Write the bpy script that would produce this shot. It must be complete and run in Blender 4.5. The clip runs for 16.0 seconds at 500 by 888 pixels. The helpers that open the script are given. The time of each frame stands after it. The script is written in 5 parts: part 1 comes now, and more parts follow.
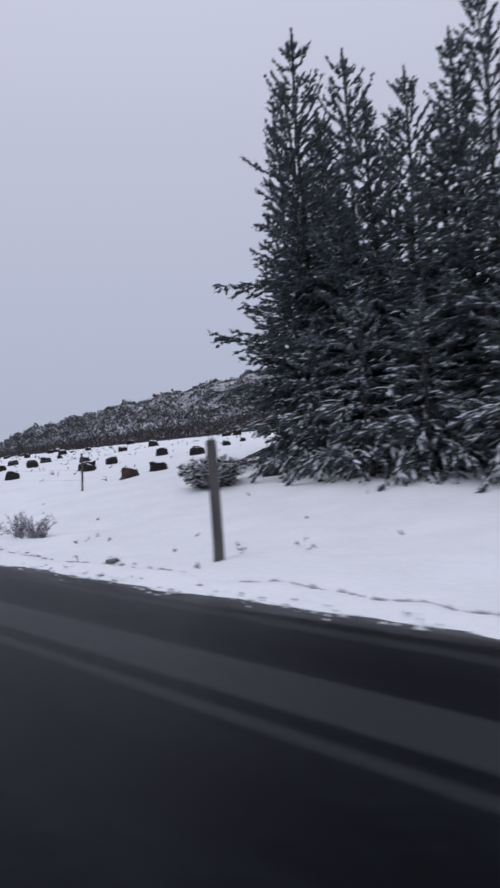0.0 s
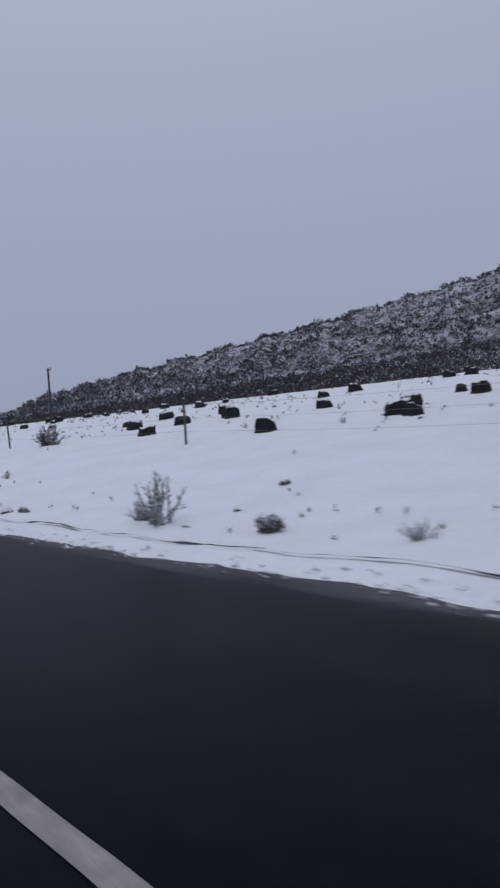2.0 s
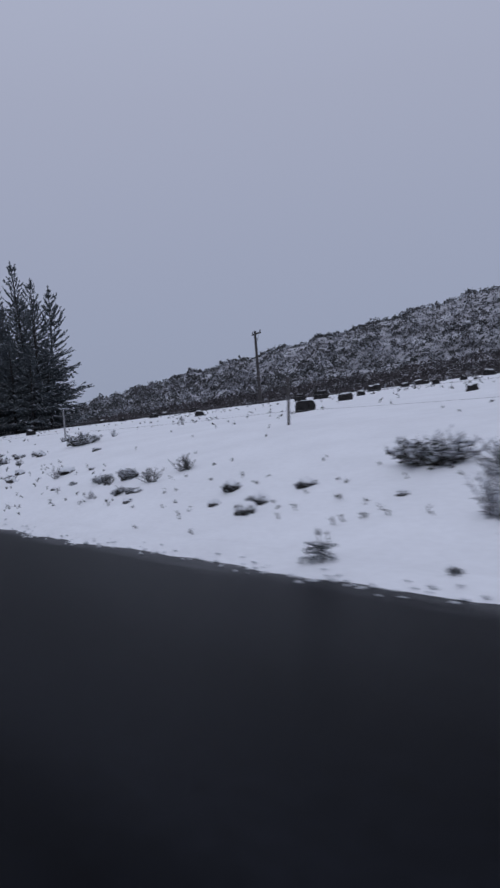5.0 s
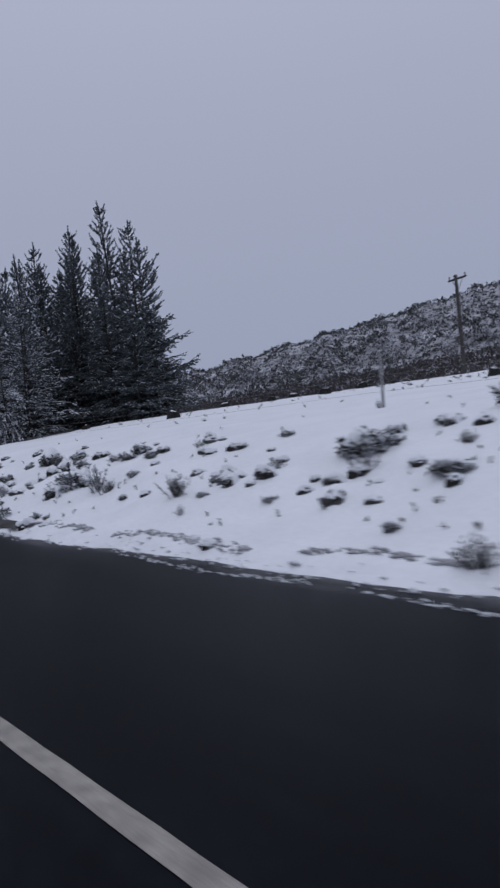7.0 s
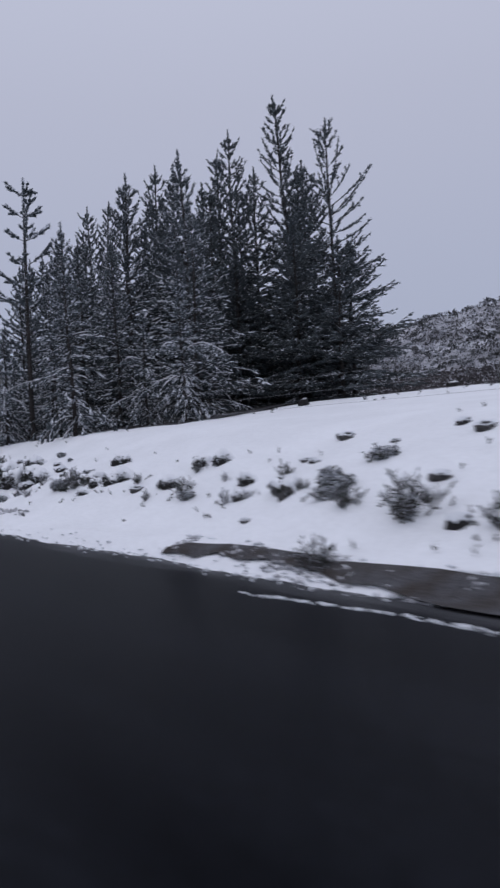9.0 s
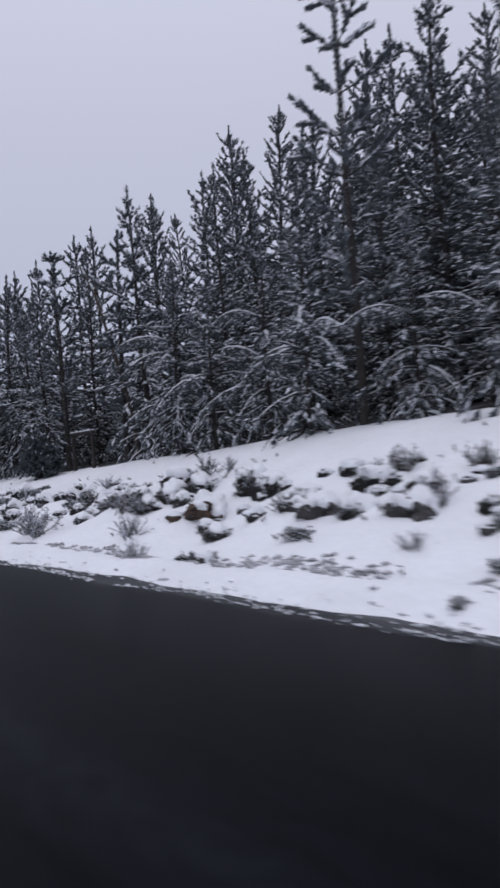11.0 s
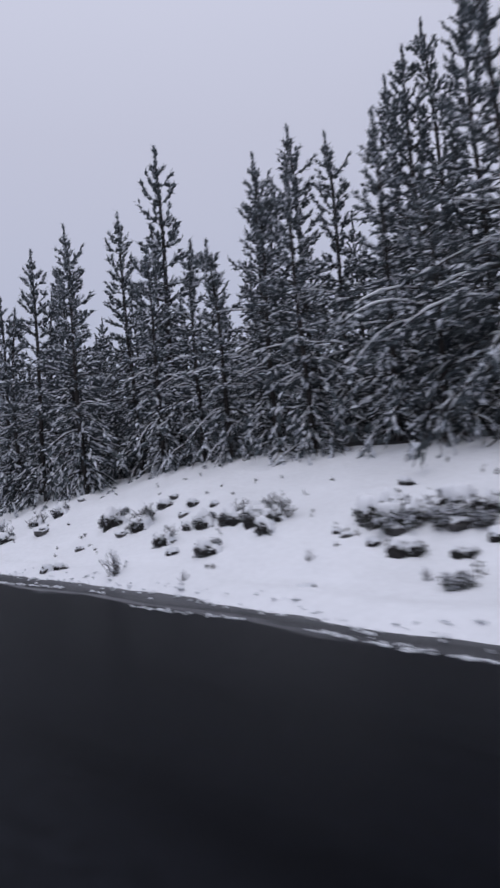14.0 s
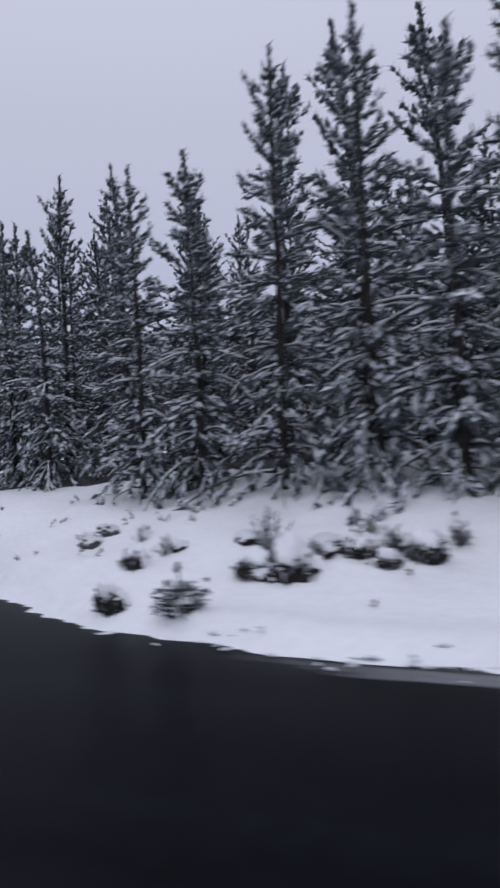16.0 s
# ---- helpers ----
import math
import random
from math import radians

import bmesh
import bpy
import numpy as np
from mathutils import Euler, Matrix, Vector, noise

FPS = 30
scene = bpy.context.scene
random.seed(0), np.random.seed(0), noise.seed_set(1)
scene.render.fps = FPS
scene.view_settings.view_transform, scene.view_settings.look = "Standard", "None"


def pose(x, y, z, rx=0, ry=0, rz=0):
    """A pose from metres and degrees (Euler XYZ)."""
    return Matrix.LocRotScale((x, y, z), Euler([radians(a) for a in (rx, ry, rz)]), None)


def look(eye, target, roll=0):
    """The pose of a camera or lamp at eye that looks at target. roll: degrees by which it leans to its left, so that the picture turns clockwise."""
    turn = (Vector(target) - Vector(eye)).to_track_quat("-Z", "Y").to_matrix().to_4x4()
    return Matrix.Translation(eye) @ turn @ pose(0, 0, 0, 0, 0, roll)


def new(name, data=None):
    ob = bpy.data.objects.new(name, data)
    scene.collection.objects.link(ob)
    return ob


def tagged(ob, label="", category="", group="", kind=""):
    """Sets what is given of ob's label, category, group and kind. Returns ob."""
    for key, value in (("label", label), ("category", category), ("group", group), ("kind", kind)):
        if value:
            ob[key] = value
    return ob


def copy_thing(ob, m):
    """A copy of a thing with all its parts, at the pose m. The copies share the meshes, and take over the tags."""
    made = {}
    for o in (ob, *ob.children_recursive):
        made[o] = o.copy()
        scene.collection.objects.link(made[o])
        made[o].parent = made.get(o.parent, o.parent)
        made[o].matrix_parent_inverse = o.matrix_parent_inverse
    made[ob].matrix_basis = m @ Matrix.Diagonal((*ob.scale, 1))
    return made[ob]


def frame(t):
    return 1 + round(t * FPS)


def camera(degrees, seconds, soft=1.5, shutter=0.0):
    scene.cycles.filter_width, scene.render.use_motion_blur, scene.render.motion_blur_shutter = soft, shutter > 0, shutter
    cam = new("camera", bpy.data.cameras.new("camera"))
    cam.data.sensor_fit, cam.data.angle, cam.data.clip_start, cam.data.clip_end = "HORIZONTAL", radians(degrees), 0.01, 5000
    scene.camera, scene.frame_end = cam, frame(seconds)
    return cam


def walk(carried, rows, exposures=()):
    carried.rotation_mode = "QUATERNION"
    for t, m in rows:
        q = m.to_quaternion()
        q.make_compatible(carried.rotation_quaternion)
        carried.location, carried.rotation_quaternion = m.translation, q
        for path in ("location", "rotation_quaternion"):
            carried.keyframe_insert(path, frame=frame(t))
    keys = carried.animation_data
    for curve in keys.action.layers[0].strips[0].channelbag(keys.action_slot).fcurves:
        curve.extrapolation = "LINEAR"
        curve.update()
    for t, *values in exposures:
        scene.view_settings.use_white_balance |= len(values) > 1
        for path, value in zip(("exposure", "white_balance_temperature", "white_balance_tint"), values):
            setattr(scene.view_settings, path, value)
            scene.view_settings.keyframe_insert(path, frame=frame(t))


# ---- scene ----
# A snowed-in country road at dusk under an overcast sky, seen from a car that drives along -x and looks out over the
# other lane (+y): verge and bank with shrubs, a field of stumps, pines, a plantation and a bushy hill far off.
cam = camera(38.0, 16.0, 2.5, 0.33)
EXPOSURES = [(0, 0.0, 6450, 10), (0.5, -0.14, 6400, 10), (1.5, -0.42, 6250, 10), (4.7, -0.48, 6120, 10), (8.0, -0.38, 6230, 10), (10.3, 0.04, 6460, 11), (13.0, 0.03, 6520, 11), (15.0, 0.0, 6410, 11), (16.0, 0.0, 6380, 11)]
walk(cam, [
    (0, pose(5.87, -0.15, 1.4, 91.28, 3.80, 48.10)),
    (0.5, pose(1.71, -0.05, 1.4, 90.37, 4.60, 48.99)),
    (1, pose(-2.49, 0.01, 1.4, 88.86, 3.56, 50.54)),
    (1.5, pose(-6.76, 0.04, 1.4, 88.69, 5.26, 47.59)),
    (2, pose(-11.01, 0.04, 1.4, 88.67, 4.34, 48.61)),
    (2.5, pose(-15.23, 0.02, 1.4, 88.68, 3.85, 47.33)),
    (3, pose(-19.46, -0.03, 1.4, 88.42, 4.59, 46.82)),
    (3.5, pose(-23.72, -0.03, 1.4, 88.76, 3.99, 47.32)),
    (4, pose(-27.98, -0.04, 1.4, 88.63, 5.52, 48.60)),
    (4.5, pose(-32.24, -0.04, 1.4, 89.11, 4.97, 51.38)),
    (4.7, pose(-33.94, -0.04, 1.4, 89.19, 4.74, 51.74)),
    (6.8, pose(-51.71, -0.08, 1.4, 89.30, 4.17, 51.44)),
    (7, pose(-53.39, -0.08, 1.4, 89.26, 5.58, 51.40)),
    (7.5, pose(-57.56, -0.16, 1.4, 90.02, 4.42, 50.97)),
    (8, pose(-61.71, -0.19, 1.4, 89.01, 3.54, 50.76)),
    (8.2, pose(-63.38, -0.15, 1.4, 89.06, 3.52, 51.00)),
    (10.3, pose(-81.01, -0.05, 1.4, 91.19, 3.67, 49.57)),
    (10.5, pose(-82.69, -0.03, 1.4, 90.41, 5.97, 50.21)),
    (11, pose(-86.90, -0.01, 1.4, 91.08, 4.37, 49.88)),
    (11.5, pose(-91.12, 0.02, 1.4, 91.21, 3.29, 49.04)),
    (12, pose(-95.32, 0.06, 1.4, 91.65, 2.60, 49.58)),
    (12.5, pose(-99.50, 0.08, 1.4, 92.13, 3.63, 49.54)),
    (13, pose(-103.69, 0.01, 1.4, 91.35, 5.10, 51.05)),
    (13.5, pose(-107.87, -0.10, 1.4, 91.43, 4.36, 50.39)),
    (14, pose(-112.08, -0.02, 1.4, 91.75, 5.01, 47.68)),
    (14.5, pose(-116.35, 0.14, 1.4, 91.84, 4.73, 39.18)),
    (14.6, pose(-117.20, 0.17, 1.4, 91.30, 5.97, 34.36)),
    (15, pose(-120.59, 0.08, 1.4, 92.63, 1.72, 33.98)),
    (15.5, pose(-124.84, 0.08, 1.4, 91.53, 2.81, 31.32)),
    (16, pose(-129.08, 0.07, 1.4, 90.36, 3.48, 24.07)),
], EXPOSURES)

# ---- world and light ----
world = bpy.data.worlds.new("overcast")
scene.world = world
world.use_nodes = True
nt = world.node_tree
bg = nt.nodes["Background"]
sky = nt.nodes.new("ShaderNodeTexSky")
sky.sky_type, sky.sun_disc = "NISHITA", False
sky.sun_elevation, sky.sun_rotation = radians(50), radians(200)
sky_dim = nt.nodes.new("ShaderNodeVectorMath")
sky_dim.operation = "SCALE"
sky_dim.inputs["Scale"].default_value = 0.1
nt.links.new(sky.outputs[0], sky_dim.inputs[0])
coord = nt.nodes.new("ShaderNodeTexCoord")
split = nt.nodes.new("ShaderNodeSeparateXYZ")
nt.links.new(coord.outputs["Generated"], split.inputs[0])
ramp = nt.nodes.new("ShaderNodeValToRGB")
ramp.color_ramp.elements[0].position = 0.0
ramp.color_ramp.elements[0].color = (0.412, 0.450, 0.588, 1)
ramp.color_ramp.elements[1].position = 1.0
ramp.color_ramp.elements[1].color = (0.82, 0.85, 1.0, 1)
mid = ramp.color_ramp.elements.new(0.42)
mid.color = (0.555, 0.572, 0.700, 1)
nt.links.new(split.outputs["Z"], ramp.inputs[0])
blend = nt.nodes.new("ShaderNodeMixRGB")
blend.inputs[0].default_value = 0.93
nt.links.new(sky_dim.outputs[0], blend.inputs[1])
nt.links.new(ramp.outputs[0], blend.inputs[2])
nt.links.new(blend.outputs[0], bg.inputs[0])
bg.inputs[1].default_value = 1.0

sun_data = bpy.data.lights.new("sun", "SUN")
sun_data.energy, sun_data.angle, sun_data.color = 0.35, radians(40), (1.0, 0.97, 0.95)
sun = new("sun", sun_data)
sun.matrix_world = look((0, 0, 50), (-8, 22, 0))


# ---- materials ----
def material(name, base, rough=0.8, vary=0.25, scale=6.0, bump=0.0, bump_scale=40.0, second=None, fine=0.0, stretch=(1, 1, 1), per_object=0.0, spec=0.3):
    """A surface with two scales of variation: broad blotches towards a second colour, fine grain, and relief."""
    m = bpy.data.materials.new(name)
    m.use_nodes = True
    t = m.node_tree
    b = t.nodes["Principled BSDF"]
    b.inputs["Roughness"].default_value = rough
    b.inputs["Specular IOR Level"].default_value = spec
    tc = t.nodes.new("ShaderNodeNewGeometry")
    mp = t.nodes.new("ShaderNodeMapping")
    mp.inputs["Scale"].default_value = stretch
    t.links.new(tc.outputs["Position"], mp.inputs["Vector"])
    n1 = t.nodes.new("ShaderNodeTexNoise")
    n1.inputs["Scale"].default_value, n1.inputs["Detail"].default_value = scale, 5
    t.links.new(mp.outputs[0], n1.inputs["Vector"])
    mr = t.nodes.new("ShaderNodeMapRange")
    mr.inputs["From Min"].default_value, mr.inputs["From Max"].default_value = 0.35, 0.65
    t.links.new(n1.outputs[0], mr.inputs[0])
    mix = t.nodes.new("ShaderNodeMixRGB")
    mix.inputs[1].default_value = (*base, 1)
    mix.inputs[2].default_value = (*(second or [c * (1 - vary) for c in base]), 1)
    t.links.new(mr.outputs[0], mix.inputs[0])
    out = mix.outputs[0]
    if fine:
        n2 = t.nodes.new("ShaderNodeTexNoise")
        n2.inputs["Scale"].default_value, n2.inputs["Detail"].default_value = scale * 14, 3
        t.links.new(tc.outputs["Position"], n2.inputs["Vector"])
        hs = t.nodes.new("ShaderNodeHueSaturation")
        m2 = t.nodes.new("ShaderNodeMapRange")
        m2.inputs["From Min"].default_value, m2.inputs["From Max"].default_value = 0.3, 0.7
        m2.inputs["To Min"].default_value, m2.inputs["To Max"].default_value = 1 - fine, 1 + fine
        t.links.new(n2.outputs[0], m2.inputs[0])
        t.links.new(m2.outputs[0], hs.inputs["Value"])
        t.links.new(out, hs.inputs["Color"])
        out = hs.outputs[0]
    if per_object:
        hs = t.nodes.new("ShaderNodeHueSaturation")
        m3 = t.nodes.new("ShaderNodeMapRange")
        m3.inputs["To Min"].default_value, m3.inputs["To Max"].default_value = 1 - per_object, 1 + per_object
        t.links.new(tc.outputs["Random Per Island"], m3.inputs[0])
        t.links.new(m3.outputs[0], hs.inputs["Value"])
        t.links.new(out, hs.inputs["Color"])
        out = hs.outputs[0]
    t.links.new(out, b.inputs["Base Color"])
    if bump:
        n3 = t.nodes.new("ShaderNodeTexNoise")
        n3.inputs["Scale"].default_value, n3.inputs["Detail"].default_value = bump_scale, 6
        t.links.new(mp.outputs[0], n3.inputs["Vector"])
        bp = t.nodes.new("ShaderNodeBump")
        bp.inputs["Strength"].default_value, bp.inputs["Distance"].default_value = bump, 0.05
        t.links.new(n3.outputs[0], bp.inputs["Height"])
        t.links.new(bp.outputs[0], b.inputs["Normal"])
    return m


SNOW = material("snow", (0.86, 0.87, 0.90), 0.75, 0.06, 0.9, 0.35, 7.0, fine=0.03, spec=0.2)
SNOW_ON = material("clinging snow", (0.82, 0.84, 0.88), 0.8, 0.25, 5.0, 0.2, 30.0, fine=0.08, spec=0.2)
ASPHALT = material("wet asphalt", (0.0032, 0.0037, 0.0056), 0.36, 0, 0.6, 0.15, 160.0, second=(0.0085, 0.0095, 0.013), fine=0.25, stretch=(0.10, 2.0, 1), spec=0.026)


def slush_on(m):
    """A film of grey slush on the asphalt towards the verge and in thin streaks along the lane."""
    t = m.node_tree
    b = t.nodes["Principled BSDF"]
    geo = t.nodes.new("ShaderNodeNewGeometry")
    sep = t.nodes.new("ShaderNodeSeparateXYZ")
    t.links.new(geo.outputs["Position"], sep.inputs[0])
    ramp_y = t.nodes.new("ShaderNodeMapRange")
    ramp_y.inputs["From Min"].default_value, ramp_y.inputs["From Max"].default_value = 3.75, 4.85
    t.links.new(sep.outputs["Y"], ramp_y.inputs[0])
    back = t.nodes.new("ShaderNodeMapRange")
    back.interpolation_type = "SMOOTHSTEP"
    back.inputs["From Min"].default_value, back.inputs["From Max"].default_value = -131.6, -129.6
    t.links.new(sep.outputs["X"], back.inputs[0])
    held = t.nodes.new("ShaderNodeMath")
    held.operation = "MULTIPLY"
    t.links.new(ramp_y.outputs[0], held.inputs[0])
    t.links.new(back.outputs[0], held.inputs[1])
    mp = t.nodes.new("ShaderNodeMapping")
    mp.inputs["Scale"].default_value = (0.35, 2.6, 1)
    t.links.new(geo.outputs["Position"], mp.inputs["Vector"])
    nz = t.nodes.new("ShaderNodeTexNoise")
    nz.inputs["Scale"].default_value, nz.inputs["Detail"].default_value = 1.1, 7
    t.links.new(mp.outputs[0], nz.inputs["Vector"])
    add = t.nodes.new("ShaderNodeMath")
    add.operation = "ADD"
    t.links.new(held.outputs[0], add.inputs[0])
    t.links.new(nz.outputs[0], add.inputs[1])
    cut = t.nodes.new("ShaderNodeMapRange")
    cut.inputs["From Min"].default_value, cut.inputs["From Max"].default_value = 0.98, 1.55
    cut.inputs["To Max"].default_value = 0.36
    t.links.new(add.outputs[0], cut.inputs[0])
    mix = t.nodes.new("ShaderNodeMixRGB")
    mix.inputs[2].default_value = (0.34, 0.345, 0.37, 1)
    t.links.new(cut.outputs[0], mix.inputs[0])
    t.links.new(b.inputs["Base Color"].links[0].from_socket, mix.inputs[1])
    last = mix.outputs[0]
    # paler worn wheel tracks on the first stretch
    fade = t.nodes.new("ShaderNodeMapRange")
    fade.interpolation_type = "SMOOTHSTEP"
    fade.inputs["From Min"].default_value, fade.inputs["From Max"].default_value = -9.0, -2.5
    t.links.new(sep.outputs["X"], fade.inputs[0])
    for y0, half, share in ((2.92, 0.26, 0.6), (2.41, 0.05, 0.45), (4.13, 0.07, 0.4)):
        off = t.nodes.new("ShaderNodeMath")
        off.operation = "SUBTRACT"
        off.inputs[1].default_value = y0
        t.links.new(sep.outputs["Y"], off.inputs[0])
        dist = t.nodes.new("ShaderNodeMath")
        dist.operation = "ABSOLUTE"
        t.links.new(off.outputs[0], dist.inputs[0])
        band = t.nodes.new("ShaderNodeMapRange")
        band.interpolation_type = "SMOOTHSTEP"
        band.inputs["From Min"].default_value, band.inputs["From Max"].default_value = half + 0.05, half - 0.03
        band.inputs["To Max"].default_value = share
        t.links.new(dist.outputs[0], band.inputs[0])
        both = t.nodes.new("ShaderNodeMath")
        both.operation = "MULTIPLY"
        t.links.new(band.outputs[0], both.inputs[0])
        t.links.new(fade.outputs[0], both.inputs[1])
        pale = t.nodes.new("ShaderNodeMixRGB")
        pale.inputs[2].default_value = (0.050, 0.052, 0.056, 1)
        t.links.new(both.outputs[0], pale.inputs[0])
        t.links.new(last, pale.inputs[1])
        last = pale.outputs[0]
    # a broken line of slush thrown up by the wheels near the end
    wob = t.nodes.new("ShaderNodeMath")
    wob.operation = "MULTIPLY_ADD"
    wob.inputs[1].default_value = 0.9
    t.links.new(nz.outputs[0], wob.inputs[0])
    t.links.new(sep.outputs["Y"], wob.inputs[2])
    off = t.nodes.new("ShaderNodeMath")
    off.operation = "SUBTRACT"
    off.inputs[1].default_value = 4.84
    t.links.new(wob.outputs[0], off.inputs[0])
    dist = t.nodes.new("ShaderNodeMath")
    dist.operation = "ABSOLUTE"
    t.links.new(off.outputs[0], dist.inputs[0])
    band = t.nodes.new("ShaderNodeMapRange")
    band.interpolation_type = "SMOOTHSTEP"
    band.inputs["From Min"].default_value, band.inputs["From Max"].default_value = 0.12, 0.02
    band.inputs["To Max"].default_value = 0.42
    t.links.new(dist.outputs[0], band.inputs[0])
    far = t.nodes.new("ShaderNodeMapRange")
    far.interpolation_type = "SMOOTHSTEP"
    far.inputs["From Min"].default_value, far.inputs["From Max"].default_value = -112.0, -122.0
    t.links.new(sep.outputs["X"], far.inputs[0])
    both = t.nodes.new("ShaderNodeMath")
    both.operation = "MULTIPLY"
    t.links.new(band.outputs[0], both.inputs[0])
    t.links.new(far.outputs[0], both.inputs[1])
    kept = t.nodes.new("ShaderNodeMath")
    kept.operation = "MULTIPLY"
    t.links.new(both.outputs[0], kept.inputs[0])
    t.links.new(back.outputs[0], kept.inputs[1])
    ridge = t.nodes.new("ShaderNodeMixRGB")
    ridge.inputs[2].default_value = (0.42, 0.42, 0.45, 1)
    t.links.new(kept.outputs[0], ridge.inputs[0])
    t.links.new(last, ridge.inputs[1])
    t.links.new(ridge.outputs[0], b.inputs["Base Color"])


slush_on(ASPHALT)
PAINT = material("worn road paint", (0.40, 0.37, 0.33), 0.7, 0, 9.0, 0.3, 90.0, second=(0.24, 0.22, 0.20), fine=0.3)
FROST = material("frosted needles", (0.66, 0.68, 0.73), 0.85, 0, 2.0, second=(0.40, 0.42, 0.46), per_object=0.3, spec=0.2)
NEEDLES = material("pine needles", (0.086, 0.100, 0.106), 0.7, 0, 1.6, second=(0.056, 0.068, 0.078), per_object=0.45, spec=0.25)
BARK = material("pine bark", (0.046, 0.040, 0.038), 0.9, 0.45, 7.0, 0.6, 30.0, fine=0.3)
TWIG = material("bare twigs", (0.085, 0.072, 0.062), 0.9, 0.4, 6.0, fine=0.2)
FROSTTWIG = material("frosted twigs", (0.17, 0.165, 0.17), 0.9, 0, 9.0, second=(0.075, 0.07, 0.07), per_object=0.5)
HEATH = material("heath leaves", (0.045, 0.050, 0.040), 0.8, 0, 3.0, second=(0.030, 0.028, 0.026), per_object=0.5)
EARTH = material("wet brown earth", (0.085, 0.052, 0.036), 0.9, 0, 5.0, 0.8, 18.0, second=(0.045, 0.034, 0.028), fine=0.3)
GRAVEL_AND_SHADE = material("muddy gravel and lip shade", (0.050, 0.042, 0.038), 0.9, 0, 3.0, 0.8, 40.0, second=(0.10, 0.10, 0.11), fine=0.4)
DARK_FLOOR = material("dark grey-mottled ground", (0.026, 0.023, 0.022), 0.95, 0, 1.3, 0.8, 14.0, second=(0.085, 0.085, 0.095), fine=0.4)
SLUSH = material("grey slush", (0.52, 0.52, 0.55), 0.5, 0, 3.0, 0.6, 18.0, second=(0.32, 0.32, 0.34), fine=0.25)
STONE = material("dark stone", (0.075, 0.072, 0.072), 0.85, 0.4, 5.0, 0.6, 22.0, fine=0.25)
CHAR = material("dark stump bark", (0.030, 0.028, 0.028), 0.95, 0.5, 9.0, 0.9, 25.0, fine=0.3)
RUST = material("reddish stump wood", (0.080, 0.052, 0.043), 0.9, 0.5, 9.0, 0.8, 25.0, fine=0.3)
TIMBER = material("weathered timber", (0.115, 0.108, 0.105), 0.88, 0.45, 8.0, 0.5, 30.0, fine=0.25, stretch=(1, 1, 0.15))
POLEWOOD = material("dark pole timber", (0.070, 0.065, 0.065), 0.9, 0.3, 4.0, fine=0.2)
METAL = material("galvanised metal", (0.30, 0.30, 0.31), 0.5, 0.3, 8.0, fine=0.2)
GLAZE = material("insulator glaze", (0.10, 0.085, 0.08), 0.3, 0.2, 8.0)
# distance haze is mixed into the colour: scrub lightened
SCRUB = material("haze-lightened far scrub", (0.066, 0.070, 0.070), 0.9, 0, 0.02, second=(0.090, 0.088, 0.090), per_object=0.4)
THICKET = material("bare brown thicket", (0.088, 0.078, 0.080), 0.95, 0, 0.03, second=(0.070, 0.066, 0.070), per_object=0.25)
# hill snow kept dim in its colour to stand for haze
HILLSNOW = material("haze-dimmed snow in the scrub", (0.40, 0.41, 0.45), 0.9, 0.3, 0.05, per_object=0.3)
HILLSIDE = material("snowy hillside", (0.50, 0.51, 0.55), 0.9, 0, 0.025, second=(0.24, 0.24, 0.26), fine=0.3)


# ---- mesh tools ----
class Bag:
    """Collects triangles and quads for one mesh, each lot with the number of its material."""

    def __init__(self):
        self.v, self.f, self.m, self.n = [], [], [], 0

    def add(self, verts, faces, mat=0):
        verts = np.asarray(verts, float).reshape(-1, 3)
        self.v.append(verts)
        if isinstance(faces, list):
            self.f.extend([[int(i) + self.n for i in f] for f in faces])
        else:
            self.f.extend((faces + self.n).tolist())
        self.m.extend([mat] * len(faces))
        self.n += len(verts)

    def mesh(self, name, mats, smooth=False):
        me = bpy.data.meshes.new(name)
        me.from_pydata(np.concatenate(self.v).tolist(), [], self.f)
        for m in mats:
            me.materials.append(m)
        me.polygons.foreach_set("material_index", np.array(self.m, dtype=np.int32))
        if smooth:
            me.polygons.foreach_set("use_smooth", np.ones(len(self.f), dtype=bool))
        me.update()
        return me


def unit(a):
    return a / np.maximum(np.linalg.norm(a, axis=-1, keepdims=True), 1e-9)


def sides(d):
    """Two directions square to each direction in d."""
    up = np.where(np.abs(d[:, 2:3]) > 0.9, np.array([[1.0, 0, 0]]), np.array([[0, 0, 1.0]]))
    u = unit(np.cross(d, up))
    return u, np.cross(u, d)


def tube(bag, line, radii, n=6, mat=0, cap=True):
    """A tapered tube along a line of points."""
    line = np.asarray(line, float)
    d = unit(np.gradient(line, axis=0))
    u, w = sides(d)
    a = np.linspace(0, 2 * np.pi, n, endpoint=False)
    ring = (u[:, None] * np.cos(a)[None, :, None] + w[:, None] * np.sin(a)[None, :, None]) * np.asarray(radii, float)[:, None, None] + line[:, None]
    k = len(line)
    faces = []
    for i in range(k - 1):
        for j in range(n):
            faces.append((i * n + j, i * n + (j + 1) % n, (i + 1) * n + (j + 1) % n, (i + 1) * n + j))
    bag.add(ring.reshape(-1, 3), faces, mat)
    if cap:
        bag.add(ring[-1], [tuple(range(n))], mat)


